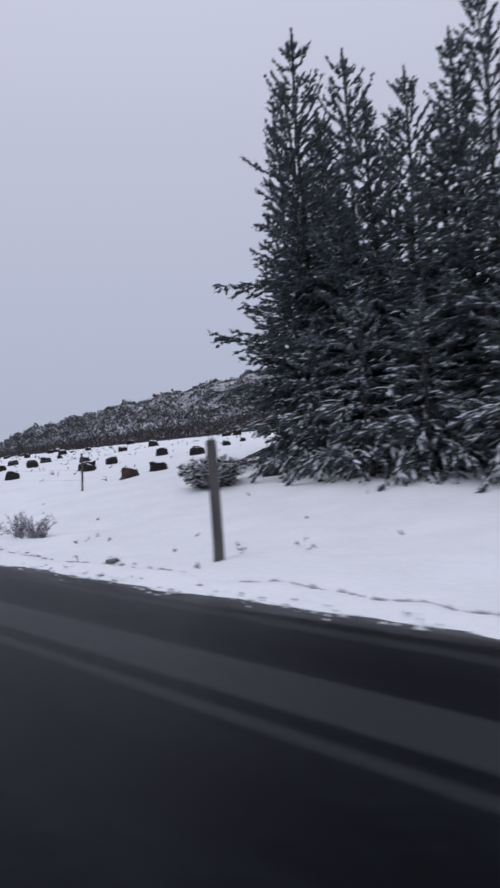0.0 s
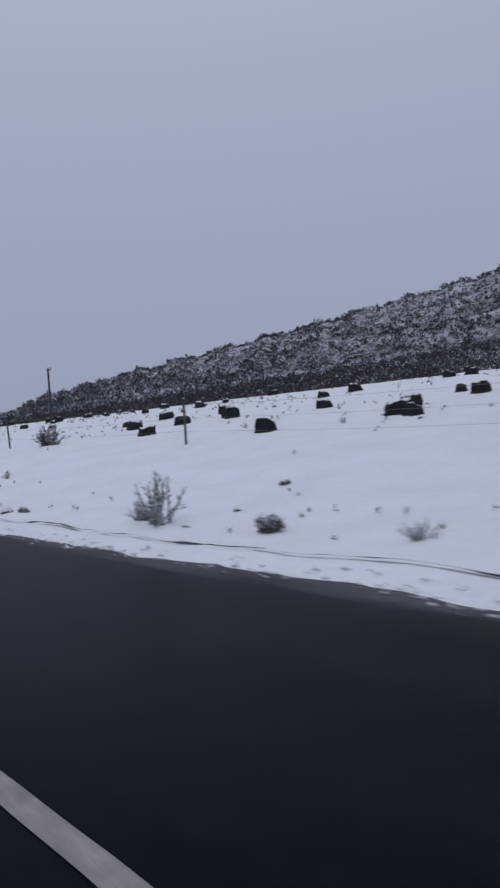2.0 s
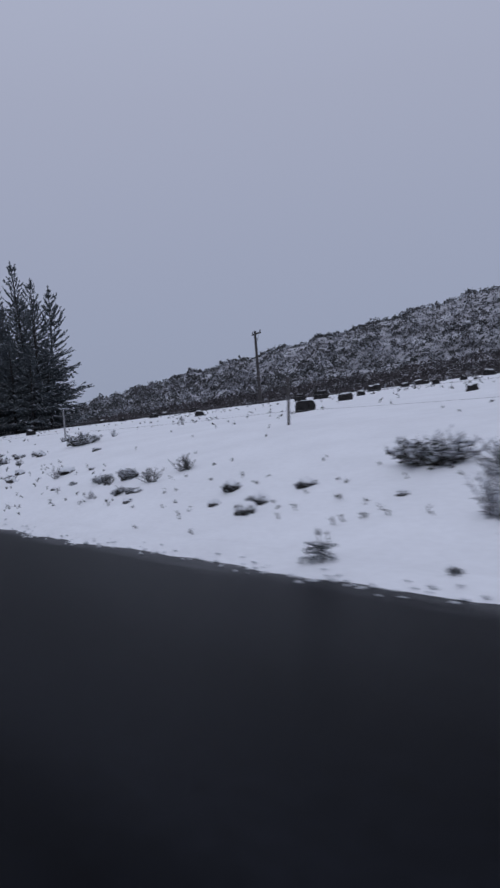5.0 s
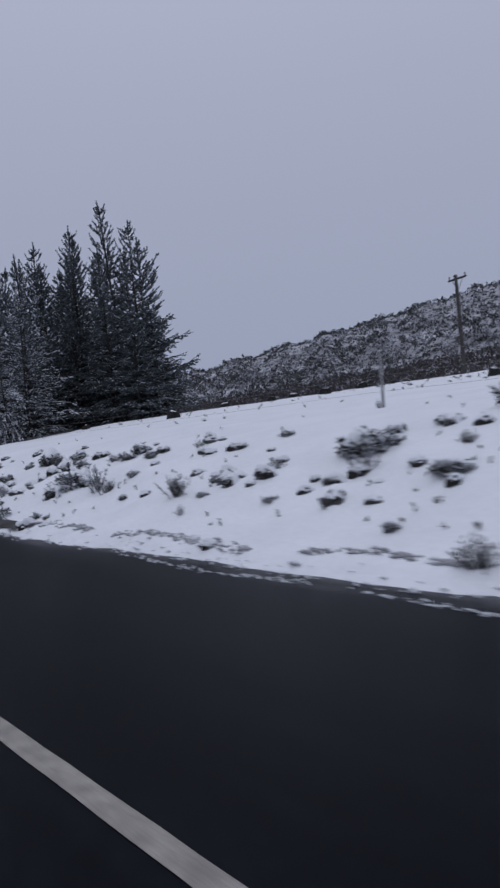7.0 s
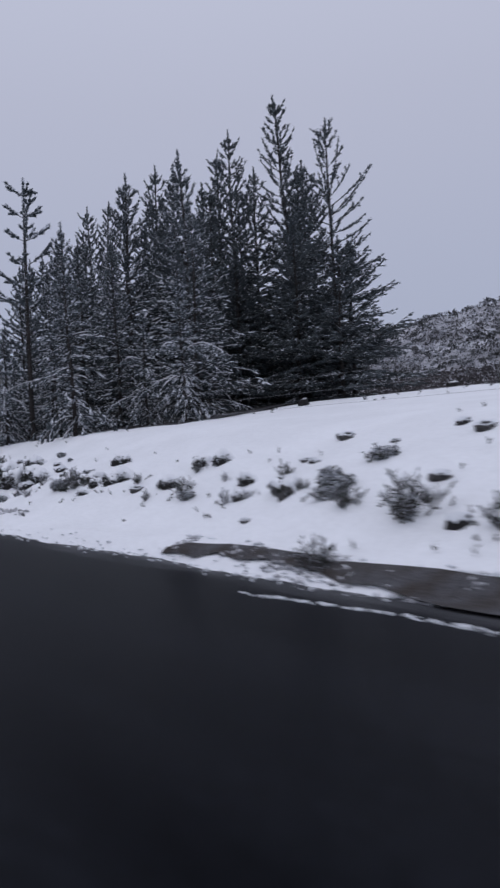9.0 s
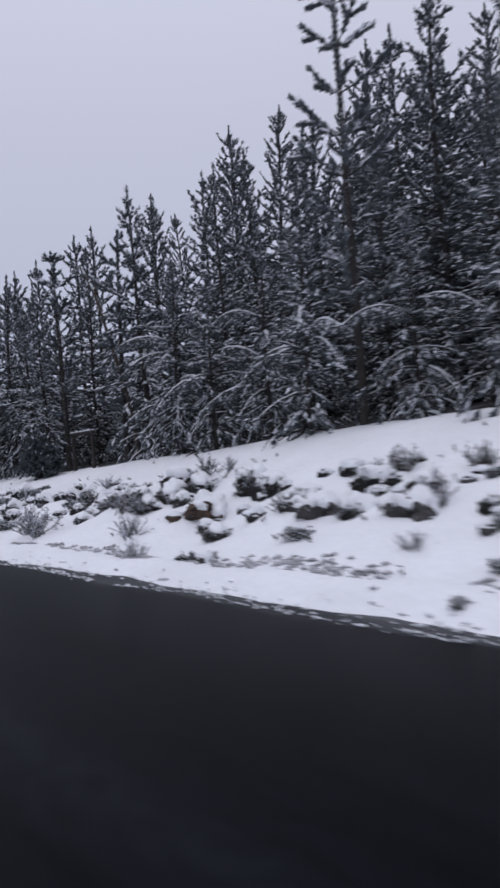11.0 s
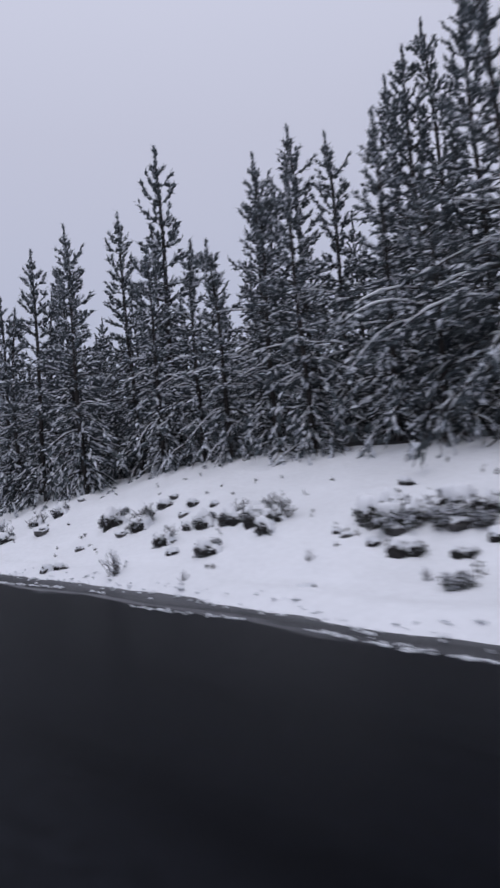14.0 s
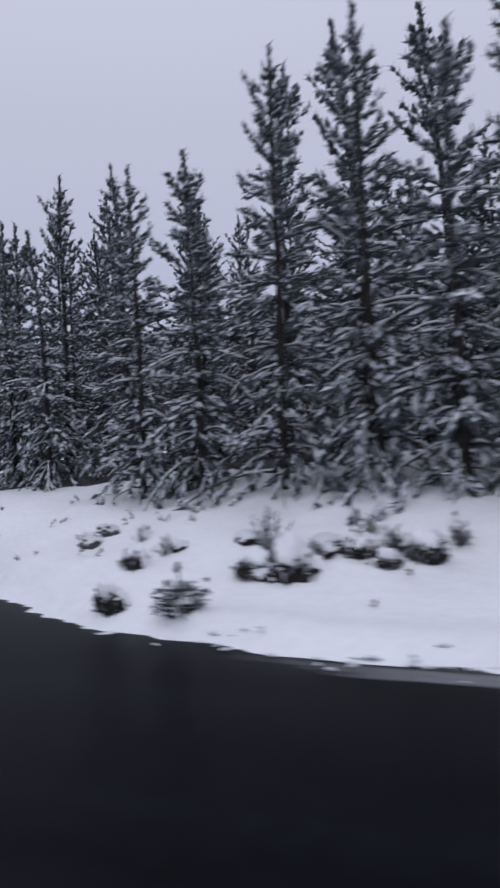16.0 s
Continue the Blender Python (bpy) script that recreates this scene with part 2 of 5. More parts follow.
def brushes(bag, rng, p, d, length, needle, wide, count, mat=0, spread=0.85, frost=0.0):
    """Shoots set round with needle tufts: p, d and length for each shoot. frost: the share of upper tufts in material 1."""
    n = len(p)
    if not n:
        return
    u, w = sides(d)
    a = rng.uniform(0, 2 * np.pi, (n, count))
    along = rng.uniform(0.0, 1.0, (n, count))
    along[:, 0] = 1.0
    rad = u[:, None] * np.cos(a)[..., None] + w[:, None] * np.sin(a)[..., None]
    base = p[:, None] + d[:, None] * (along * length[:, None])[..., None]
    way = unit(d[:, None] * 0.75 + rad * spread)
    size = needle * rng.uniform(0.7, 1.2, (n, count))
    tip = base + way * size[..., None]
    across = unit(np.cross(way, rng.normal(size=(n, count, 3)))) * (wide * rng.uniform(0.7, 1.3, (n, count)))[..., None]
    v = np.stack([base - across, base + across, tip], 2).reshape(-1, 3)
    k = np.arange(n * count) * 3
    first = len(bag.m)
    bag.add(v, np.stack([k, k + 1, k + 2], 1), mat)
    if np.any(frost):
        white = (rng.uniform(size=(n, count)) < np.reshape(frost, (-1, 1)) * np.clip(0.35 + 1.2 * way[..., 2], 0.05, 1)).ravel()
        bag.m[first:] = white.astype(int).tolist()


def lumps(bag, rng, p, d, length, thick, mat=0):
    """Small uneven pads of snow lying along the directions d."""
    n = len(p)
    if not n:
        return
    u, w = sides(d)
    up = np.array([0, 0, 1.0])
    L, T = length[:, None], thick[:, None]
    j = lambda: rng.uniform(0.7, 1.3, (n, 1))
    v = np.stack([p - d * L * 0.5 * j(), p + u * T * j(), p + d * L * 0.5 * j(), p - u * T * j(), p + up * T * 0.9 * j() + d * L * 0.1], 1).reshape(-1, 3)
    k = (np.arange(n) * 5)[:, None]
    tri = np.array([(0, 1, 4), (1, 2, 4), (2, 3, 4), (3, 0, 4), (2, 1, 0), (3, 2, 0)])
    bag.add(v, (k[:, None] + tri[None]).reshape(-1, 3), mat)


def plumes(bag, rng, p, d, length, thick, frost):
    """The body of each needled shoot: a spindle with a dark underside (material 0), its upper faces often snowed over (material 1)."""
    n = len(p)
    if not n:
        return
    u, w = sides(d)
    w = np.where(w[:, 2:3] < 0, -w, w)
    L, T = length[:, None], thick[:, None]
    j = lambda: rng.uniform(0.7, 1.3, (n, 1))
    mid = p + d * L * rng.uniform(0.35, 0.6, (n, 1))
    v = np.stack([p - d * L * 0.12, mid + u * T * j(), mid + w * T * j(), mid - u * T * j(), mid - w * T * j(), p + d * L * 1.08], 1).reshape(-1, 3)
    tri = np.array([(0, 2, 1), (0, 3, 2), (5, 1, 2), (5, 2, 3), (0, 4, 3), (0, 1, 4), (5, 3, 4), (5, 4, 1)])
    k = (np.arange(n) * 6)[:, None]
    first = len(bag.m)
    bag.add(v, (k[:, None] + tri[None]).reshape(-1, 3))
    white = np.zeros((n, 8), int)
    lie = np.sqrt(np.maximum(0.0, 1 - d[:, 2] ** 2))
    white[:, :4] = (rng.uniform(size=n) < np.reshape(frost, -1) * (0.25 + 0.75 * lie))[:, None] & (rng.uniform(size=(n, 4)) < 0.85)
    bag.m[first:] = white.ravel().tolist()


def part(name, me, parent, label="", kind=""):
    ob = new(name, me)
    ob.parent = parent
    return tagged(ob, label, kind=kind)


def thing(name, label, category, group=""):
    return tagged(new(name), label, category, group)


# ---- the lie of the land ----
LAND_X = [10, -15, -37, -60, -92, -112, -123, -133, -143]
LAND_Y = [5.4, 6.5, 7.5, 10, 12, 14, 20, 34, 48]
LAND_Z = np.array([
    [0.04, 0.06, 0.08, 0.15, 0.25, 0.35, 0.8, 2.2, 3.2],
    [0.04, 0.07, 0.12, 0.48, 0.8, 1.1, 1.8, 3.2, 4.0],
    [0.07, 0.27, 0.50, 0.98, 1.3, 1.42, 2.05, 3.4, 4.1],
    [0.13, 0.45, 0.78, 1.35, 1.65, 1.82, 2.4, 3.5, 4.2],
    [0.15, 0.52, 0.92, 1.80, 2.0, 2.2, 2.8, 3.6, 4.2],
    [0.13, 0.40, 0.72, 1.28, 1.45, 1.55, 1.95, 2.6, 3.1],
    [0.13, 0.46, 0.86, 1.58, 1.72, 1.80, 2.05, 2.4, 2.8],
    [0.12, 0.34, 0.60, 1.14, 1.22, 1.28, 1.45, 1.8, 2.1],
    [0.10, 0.28, 0.48, 0.75, 0.8, 0.9, 1.2, 1.6, 2.0]])
EDGE = 4.62


def land(x, y):
    """Height of the snow at x, y (arrays), without the small unevenness."""
    x, y = np.asarray(x, float), np.asarray(y, float)
    xs = -np.array(LAND_X, float)
    i = np.clip(np.searchsorted(xs, -x) - 1, 0, len(xs) - 2)
    a = np.clip((-x - xs[i]) / (xs[i + 1] - xs[i]), 0, 1)
    a = a * a * (3 - 2 * a)
    ys = np.array(LAND_Y)
    k = np.clip(np.searchsorted(ys, y) - 1, 0, len(ys) - 2)
    b = np.clip((y - ys[k]) / (ys[k + 1] - ys[k]), 0, 1)
    z = (LAND_Z[i, k] * (1 - b) + LAND_Z[i, k + 1] * b) * (1 - a) + (LAND_Z[i + 1, k] * (1 - b) + LAND_Z[i + 1, k + 1] * b) * a
    return z


def bumps(x, y):
    """Small unevenness of the snow: drifts, clods and hollows on the bank."""
    x, y = np.asarray(x, float), np.asarray(y, float)
    r = 0.05 * np.sin(0.9 * x + 1.3 * np.sin(0.7 * y)) * np.sin(0.8 * y + 0.5 * np.sin(0.45 * x))
    r += 0.03 * np.sin(2.3 * x + 1.7 * y) * np.sin(1.9 * y - 0.8 * x + 1.0)
    r += 0.018 * np.sin(5.1 * x + 2.0 * np.sin(3.1 * y)) * np.sin(4.7 * y + 1.0 + np.sin(2.2 * x))
    bank = np.clip((y - 5.2) / 1.0, 0, 1) * np.clip((9.0 - y) / 1.5, 0, 1) * np.clip((-x - 38) / 20, 0.25, 1)
    r = r * (0.6 + 1.5 * bank)
    r += bank * 0.07 * np.maximum(0, np.sin(3.3 * x + np.sin(2.7 * y) * 1.5)) * np.maximum(0, np.sin(4.1 * y + np.sin(1.9 * x)))
    return r


def edge_at(x):
    """Where the snow of the verge begins, across the road."""
    x = np.asarray(x, float)
    far = np.maximum(0, -130 - x)
    bulge = np.minimum(0.06 * far * far, 1.2 + 0.15 * far)
    return EDGE + bulge - 0.2 * np.exp(-((x + 128.5) / 2.2) ** 2) + 0.32 * np.exp(-((x + 71.0) / 2.6) ** 2) + 0.22 * np.exp(-((x + 112.0) / 2.2) ** 2) + 0.36 * np.exp(-((x + 121.4) / 3.4) ** 2) + 0.05 * np.sin(1.1 * x) + 0.03 * np.sin(4.3 * x + 2 * np.sin(0.7 * x)) * np.sin(0.37 * x) + 0.04 * np.sin(2.9 * x + 1) + 0.025 * np.sin(7.3 * x) + 0.03 * np.sin(0.31 * x)


def ground_z(x, y):
    x, y = np.asarray(x, float), np.asarray(y, float)
    e = edge_at(x)
    b = np.clip((y - e + 0.14) / 0.32, 0, 1)
    b = b * b * (3 - 2 * b)
    berm = 0.05 * np.exp(-((y - e - 0.28) / 0.22) ** 2) * (0.7 + 0.5 * np.sin(1.7 * x + np.sin(5 * x))) - 0.035 * np.exp(-((y - e - 0.62) / 0.10) ** 2)
    field = np.clip((y - e) / 0.5, 0, 1)
    far = np.clip((y - 45) / 40, 0, 1)
    z = -0.06 + b * 0.085 + field * (np.maximum(land(x, y), 0.0) + bumps(x, y) * (1 - far)) + b * berm
    near = np.clip((-4.0 - y) / 1.5, 0, 1)
    return np.where(y < 0, -0.06 + near * (0.16 + 0.05 * np.sin(1.3 * x) * np.sin(0.9 * y)), z)


def at(x, y):
    return float(ground_z(np.array([x]), np.array([y]))[0])


def build_ground():
    xs = np.concatenate([-np.geomspace(2600, 172, 26), np.arange(-170, 26, 0.3), np.geomspace(27, 2600, 26)])
    ys = np.concatenate([-np.geomspace(2600, 9, 16), np.arange(-8, 4.0, 1.0), np.arange(4.1, 9.0, 0.16), np.arange(9.0, 15, 0.4), np.arange(15, 50, 1.4), np.geomspace(51, 2600, 24)])
    X, Y = np.meshgrid(xs, ys)
    Z = ground_z(X, Y)
    w, h = len(xs), len(ys)
    i = np.arange(h - 1)[:, None] * w + np.arange(w - 1)[None]
    f = np.stack([i, i + 1, i + 1 + w, i + w], -1).reshape(-1, 4)
    b = Bag()
    b.add(np.stack([X, Y, Z], -1), f)
    return tagged(new("ground", b.mesh("ground", [SNOW], True)), "snow-covered field and roadside bank", "ground", kind="structure")


build_ground()


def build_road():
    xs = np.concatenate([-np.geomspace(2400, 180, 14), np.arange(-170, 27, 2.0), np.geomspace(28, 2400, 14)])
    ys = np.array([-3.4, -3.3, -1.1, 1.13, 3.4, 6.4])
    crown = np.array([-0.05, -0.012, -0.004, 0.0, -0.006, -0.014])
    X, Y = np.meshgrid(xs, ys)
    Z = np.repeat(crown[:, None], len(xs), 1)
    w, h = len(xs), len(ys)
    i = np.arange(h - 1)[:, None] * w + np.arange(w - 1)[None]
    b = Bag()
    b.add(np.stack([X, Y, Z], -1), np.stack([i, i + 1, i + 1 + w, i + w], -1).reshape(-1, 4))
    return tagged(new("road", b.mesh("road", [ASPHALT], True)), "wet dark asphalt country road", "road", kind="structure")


build_road()
for x0 in (-6.2, -15.0, -27.4, -36.4, -46.6, -57.8):
    b = Bag()
    n = 13
    px = np.linspace(x0, x0 + 3.1, n)
    lo = 1.08 + 0.002 * np.sin(7 * px)
    hi = 1.20 + 0.002 * np.sin(9 * px + 1)
    v = np.concatenate([np.stack([px, lo, np.full(n, 0.004)], 1), np.stack([px, hi, np.full(n, 0.004)], 1)])
    b.add(v, [(k, k + 1, k + 1 + n, k + n) for k in range(n - 1)])
    tagged(new("road_marking", b.mesh("road_marking", [PAINT])), "worn white dash of the centre line on the asphalt", "road marking", kind="structure")


def lying_strip(name, label, cat, line, half, mat, lift=0.006):
    """A thin uneven strip that lies on the ground along a line of x, y."""
    rng = np.random.default_rng(len(line))
    line = np.asarray(line, float)
    d = unit(np.gradient(line, axis=0))
    side = np.stack([-d[:, 1], d[:, 0]], 1)
    half = np.asarray(half, float)[:, None]
    rows = [line + side * half * k * rng.uniform(0.75, 1.25, (len(line), 1)) for k in (-1.0, -0.35, 0.35, 1.0)]
    n = len(line)
    v = np.concatenate([np.stack([r[:, 0], r[:, 1], np.maximum(ground_z(r[:, 0], r[:, 1]), -0.008) + lift], 1) for r in rows])
    b = Bag()
    b.add(v, [(j * n + i, j * n + i + 1, (j + 1) * n + i + 1, (j + 1) * n + i) for j in range(3) for i in range(n - 1)])
    return tagged(new(name, b.mesh(name, [mat], True)), label, cat, kind="structure")


# the snow lip's shadow, put in as a dark strip lying on the snow
rx = np.arange(-36, -12, 0.3)
lying_strip("lip_shadow", "dark narrow strip laid as the shadow of the snow lip along the verge", "rut", np.stack([rx, 5.16 + 0.05 * np.sin(0.31 * rx) + 0.02 * np.sin(1.3 * rx)], 1), (0.044 + 0.014 * np.sin(rx * 1.7)) * np.sin(np.pi * (rx + 36.1) / 24.2) ** 0.4, GRAVEL_AND_SHADE, 0.03)


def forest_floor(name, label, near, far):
    """A dark, grey-mottled sheet on the ground under the trees; near and far are its edges as x, y."""
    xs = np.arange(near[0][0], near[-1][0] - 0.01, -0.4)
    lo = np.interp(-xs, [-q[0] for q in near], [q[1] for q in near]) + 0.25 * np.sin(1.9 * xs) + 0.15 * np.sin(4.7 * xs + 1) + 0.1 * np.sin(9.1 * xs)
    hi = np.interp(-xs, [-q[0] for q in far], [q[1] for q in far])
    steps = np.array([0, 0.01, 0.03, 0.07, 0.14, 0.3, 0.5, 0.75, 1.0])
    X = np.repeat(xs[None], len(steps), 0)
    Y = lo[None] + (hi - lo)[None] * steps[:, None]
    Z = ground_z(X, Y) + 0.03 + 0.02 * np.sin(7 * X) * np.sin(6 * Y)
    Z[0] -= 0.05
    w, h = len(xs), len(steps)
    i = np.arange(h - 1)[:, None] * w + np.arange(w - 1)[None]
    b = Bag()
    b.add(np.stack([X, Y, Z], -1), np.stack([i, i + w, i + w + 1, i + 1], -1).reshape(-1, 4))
    return tagged(new(name, b.mesh(name, [DARK_FLOOR], True)), label, "ground", kind="structure")


forest_floor("forest_floor", "dark grey-mottled ground under the plantation", ((-89, 12.6), (-95, 11.0), (-106, 11.2), (-117, 10.5), (-127, 10.2), (-137, 9.6), (-166, 9.8)), ((-89, 15.0), (-92, 29.0), (-166, 24.0)))
forest_floor("forest_floor", "dark grey-mottled ground under the clump of pines", ((3.0, 15.4), (-1, 14.6), (-9, 14.9), (-12, 16.4)), ((3.0, 20.0), (-12, 19.5)))


def slush_crumbs():
    """Loose crumbs and clots of snow along the edge of the asphalt."""
    rng = np.random.default_rng(77)
    n = 2600
    x = rng.uniform(-132, 6, n)
    y = edge_at(x) + rng.normal(0.0, 0.085, n)
    p = np.stack([x, y, np.maximum(ground_z(x, y), -0.01) + 0.006], 1)
    a = rng.normal(0, 0.5, n)
    b = Bag()
    size = rng.uniform(0.008, 0.03, n) * np.where(rng.uniform(size=n) < 0.04, 1.8, 1.0)
    lumps(b, rng, p, np.stack([np.cos(a), np.sin(a), 0 * a], 1), size * rng.uniform(2, 4.5, n), size)
    return tagged(new("slush_crumbs", b.mesh("slush_crumbs", [SNOW_ON], True)), "crumbs of slushy snow along the asphalt edge", "snow", kind="stuff")


slush_crumbs()


# mud and slush off the asphalt
mx = np.arange(-78, -65.8, 0.4)
lying_strip("muddy_verge", "brown muddy patch between asphalt and snow", "mud", np.stack([mx, 4.90 + 0.08 * np.sin(0.9 * mx)], 1), 0.04 + 0.22 * np.sin(np.pi * (mx + 78) / 12.2) ** 0.7, GRAVEL_AND_SHADE, 0.03)


def strewn(name, label, seed, bands, mat):
    """Flat crumbs strewn along bands on the verge and asphalt: x from, x to, y from, y to, spread, count, size."""
    rng = np.random.default_rng(seed)
    b = Bag()
    for x0, x1, y0, y1, spread, n, size in bands:
        u = rng.uniform(0, 1, n)
        x = x0 + (x1 - x0) * u
        y = y0 + (y1 - y0) * u + 0.06 * np.sin(1.6 * x) + rng.normal(0, spread, n) * (0.5 + 0.5 * np.sin(np.pi * u))
        gone = np.sin(0.9 * x + seed) * np.sin(2.3 * x) > 0.55
        x, y = x[~gone], y[~gone]
        p = np.stack([x, y, np.maximum(ground_z(x, y), -0.01) + 0.003], 1)
        a = rng.normal(0, 0.35, len(x))
        big = size * rng.uniform(0.5, 1.5, len(x))
        lumps(b, rng, p, np.stack([np.cos(a), np.sin(a), 0 * a], 1), big * rng.uniform(2.5, 5, len(x)), big)
    return tagged(new(name, b.mesh(name, [mat], True)), label, "snow", kind="stuff")


strewn("grey_slush", "trampled grey slush in the snow of the verge", 5, ((-100, -84, 5.25, 5.45, 0.09, 800, 0.03), (-113, -103, 5.05, 5.2, 0.07, 450, 0.028), (-66, -57, 5.0, 4.95, 0.07, 350, 0.026),
                                                                          (-9, 3, 5.25, 5.1, 0.05, 200, 0.022), (-78, -66, 4.92, 4.92, 0.16, 400, 0.03)), SLUSH)
strewn("thrown_snow", "streaks of snow thrown out on the asphalt", 6, ((-75.5, -66.5, 4.1, 4.65, 0.035, 420, 0.018), (-129, -120, 4.36, 4.60, 0.03, 420, 0.016), (-119, -112, 4.36, 4.3, 0.035, 260, 0.016),
                                                                       (-100, -84, 4.42, 4.4, 0.05, 420, 0.016), (-62, -56, 4.36, 4.3, 0.04, 160, 0.016), (-78, -66, 5.2, 5.2, 0.10, 260, 0.03)), SNOW_ON)


# ---- the hill far off ----
HILL_A = [-60, -20, 0, 15, 28, 40, 50, 57, 63, 67, 70, 76]
HILL_E = [9, 12.5, 12.5, 11.6, 10.1, 8.0, 6.2, 4.9, 3.6, 2.1, 1.0, 0.2]


def hill_point(a, s):
    """The hillside at azimuth a (degrees from +y towards -x), s from foot (0) to ridge (1) and over it."""
    a, s = np.asarray(a, float), np.asarray(s, float)
    top = 820 * np.tan(np.radians(np.interp(a, HILL_A, HILL_E) + 0.12 * np.sin(a * 1.7) + 0.07 * np.sin(a * 4.3))) + 1.4
    r = 400 + 420 * s
    rise = np.where(s <= 1, np.clip(s, 0, 1) ** 1.15, 1 - 0.35 * (s - 1))
    foot = 6.0 + 10 * np.clip((70 - a) / 60, 0, 1)
    z = foot * np.clip(s * 12, 0, 1) + np.maximum(top - foot, 0) * rise
    return -40 - r * np.sin(np.radians(a)), r * np.cos(np.radians(a)), z


def build_hill():
    A, S = np.meshgrid(np.linspace(-60, 78, 150), np.linspace(-0.02, 1.5, 30))
    x, y, z = hill_point(A, S)
    w, h = A.shape[1], A.shape[0]
    i = np.arange(h - 1)[:, None] * w + np.arange(w - 1)[None]
    b = Bag()
    b.add(np.stack([x, y, z], -1), np.stack([i, i + w, i + w + 1, i + 1], -1).reshape(-1, 4))
    tagged(new("hill", b.mesh("hill", [HILLSIDE], True)), "long snowy hill covered in dark scrub", "hill", kind="structure")
    rng = np.random.default_rng(5)

    def clumps(n, a, s, wide, high, blades, snow):
        x, y, z = hill_point(a, s)
        c = np.stack([x, y, z], 1)
        th = rng.uniform(0, 2 * np.pi, (n, blades))
        u = rng.uniform(0, 1, (n, blades)) ** 0.6
        off = np.stack([np.cos(th) * u * wide[:, None], np.sin(th) * u * wide[:, None], np.sqrt(np.maximum(0, 1 - u * u)) * rng.uniform(0.25, 1, (n, blades)) * high[:, None]], -1)
        p = c[:, None] + off
        size = (wide[:, None] * rng.uniform(0.2, 0.48, (n, blades)))[..., None]
        v = np.stack([p + rng.normal(size=p.shape) * size * 0.7 for _ in range(3)], 2).reshape(-1, 3)
        white = (rng.uniform(size=(n, blades)) < snow[:, None]).ravel()
        tri = np.arange(n * blades * 3).reshape(-1, 3)
        return v, tri, white

    n = 12000
    a, s = rng.uniform(8, 72, n), rng.uniform(0.27, 1.06, n)
    v, tri, white = clumps(n, a, s, rng.uniform(1.2, 3.2, n), rng.uniform(1.3, 3.4, n), 15, np.clip(0.30 + 0.20 * np.sin(a * 1.3 + 9 * s + 2 * np.sin(a * 0.7)) + 0.14 * np.sin(a * 4.1 + 31 * s) + rng.normal(0, 0.14, n), 0.03, 0.7))
    b = Bag()
    b.add(v, tri)
    b.m = white.astype(int).tolist()
    # taller dark bushes in drifts and along the ridge
    n = 900
    a = rng.uniform(8, 72, n)
    s = np.where(rng.uniform(size=n) < 0.35, rng.uniform(0.97, 1.04, n), 0.62 + 0.16 * np.sin(a * 0.35) + rng.normal(0, 0.10, n))
    v, tri, white = clumps(n, a, s, rng.uniform(2.2, 4.6, n), rng.uniform(2.6, 5.5, n), 26, np.full(n, 0.10))
    b.add(v, tri)
    b.m[-len(tri):] = white.astype(int).tolist()
    tagged(new("hill_scrub", b.mesh("hill_scrub", [SCRUB, HILLSNOW])), "dark snow-dusted scrub on the hillside", "scrub", kind="stuff")
    n = 14000
    a, s = rng.uniform(8, 72, n), rng.uniform(0.0, 0.30, n)
    v, tri, white = clumps(n, a, s, rng.uniform(1.5, 2.8, n), rng.uniform(2.8, 6.0, n), 8, np.full(n, 0.02))
    b = Bag()
    b.add(v, tri)
    b.m = white.astype(int).tolist()
    tagged(new("hill_foot_thicket", b.mesh("hill_foot_thicket", [THICKET, HILLSNOW])), "dark brown bare thicket along the foot of the hill", "thicket", kind="stuff")


build_hill()


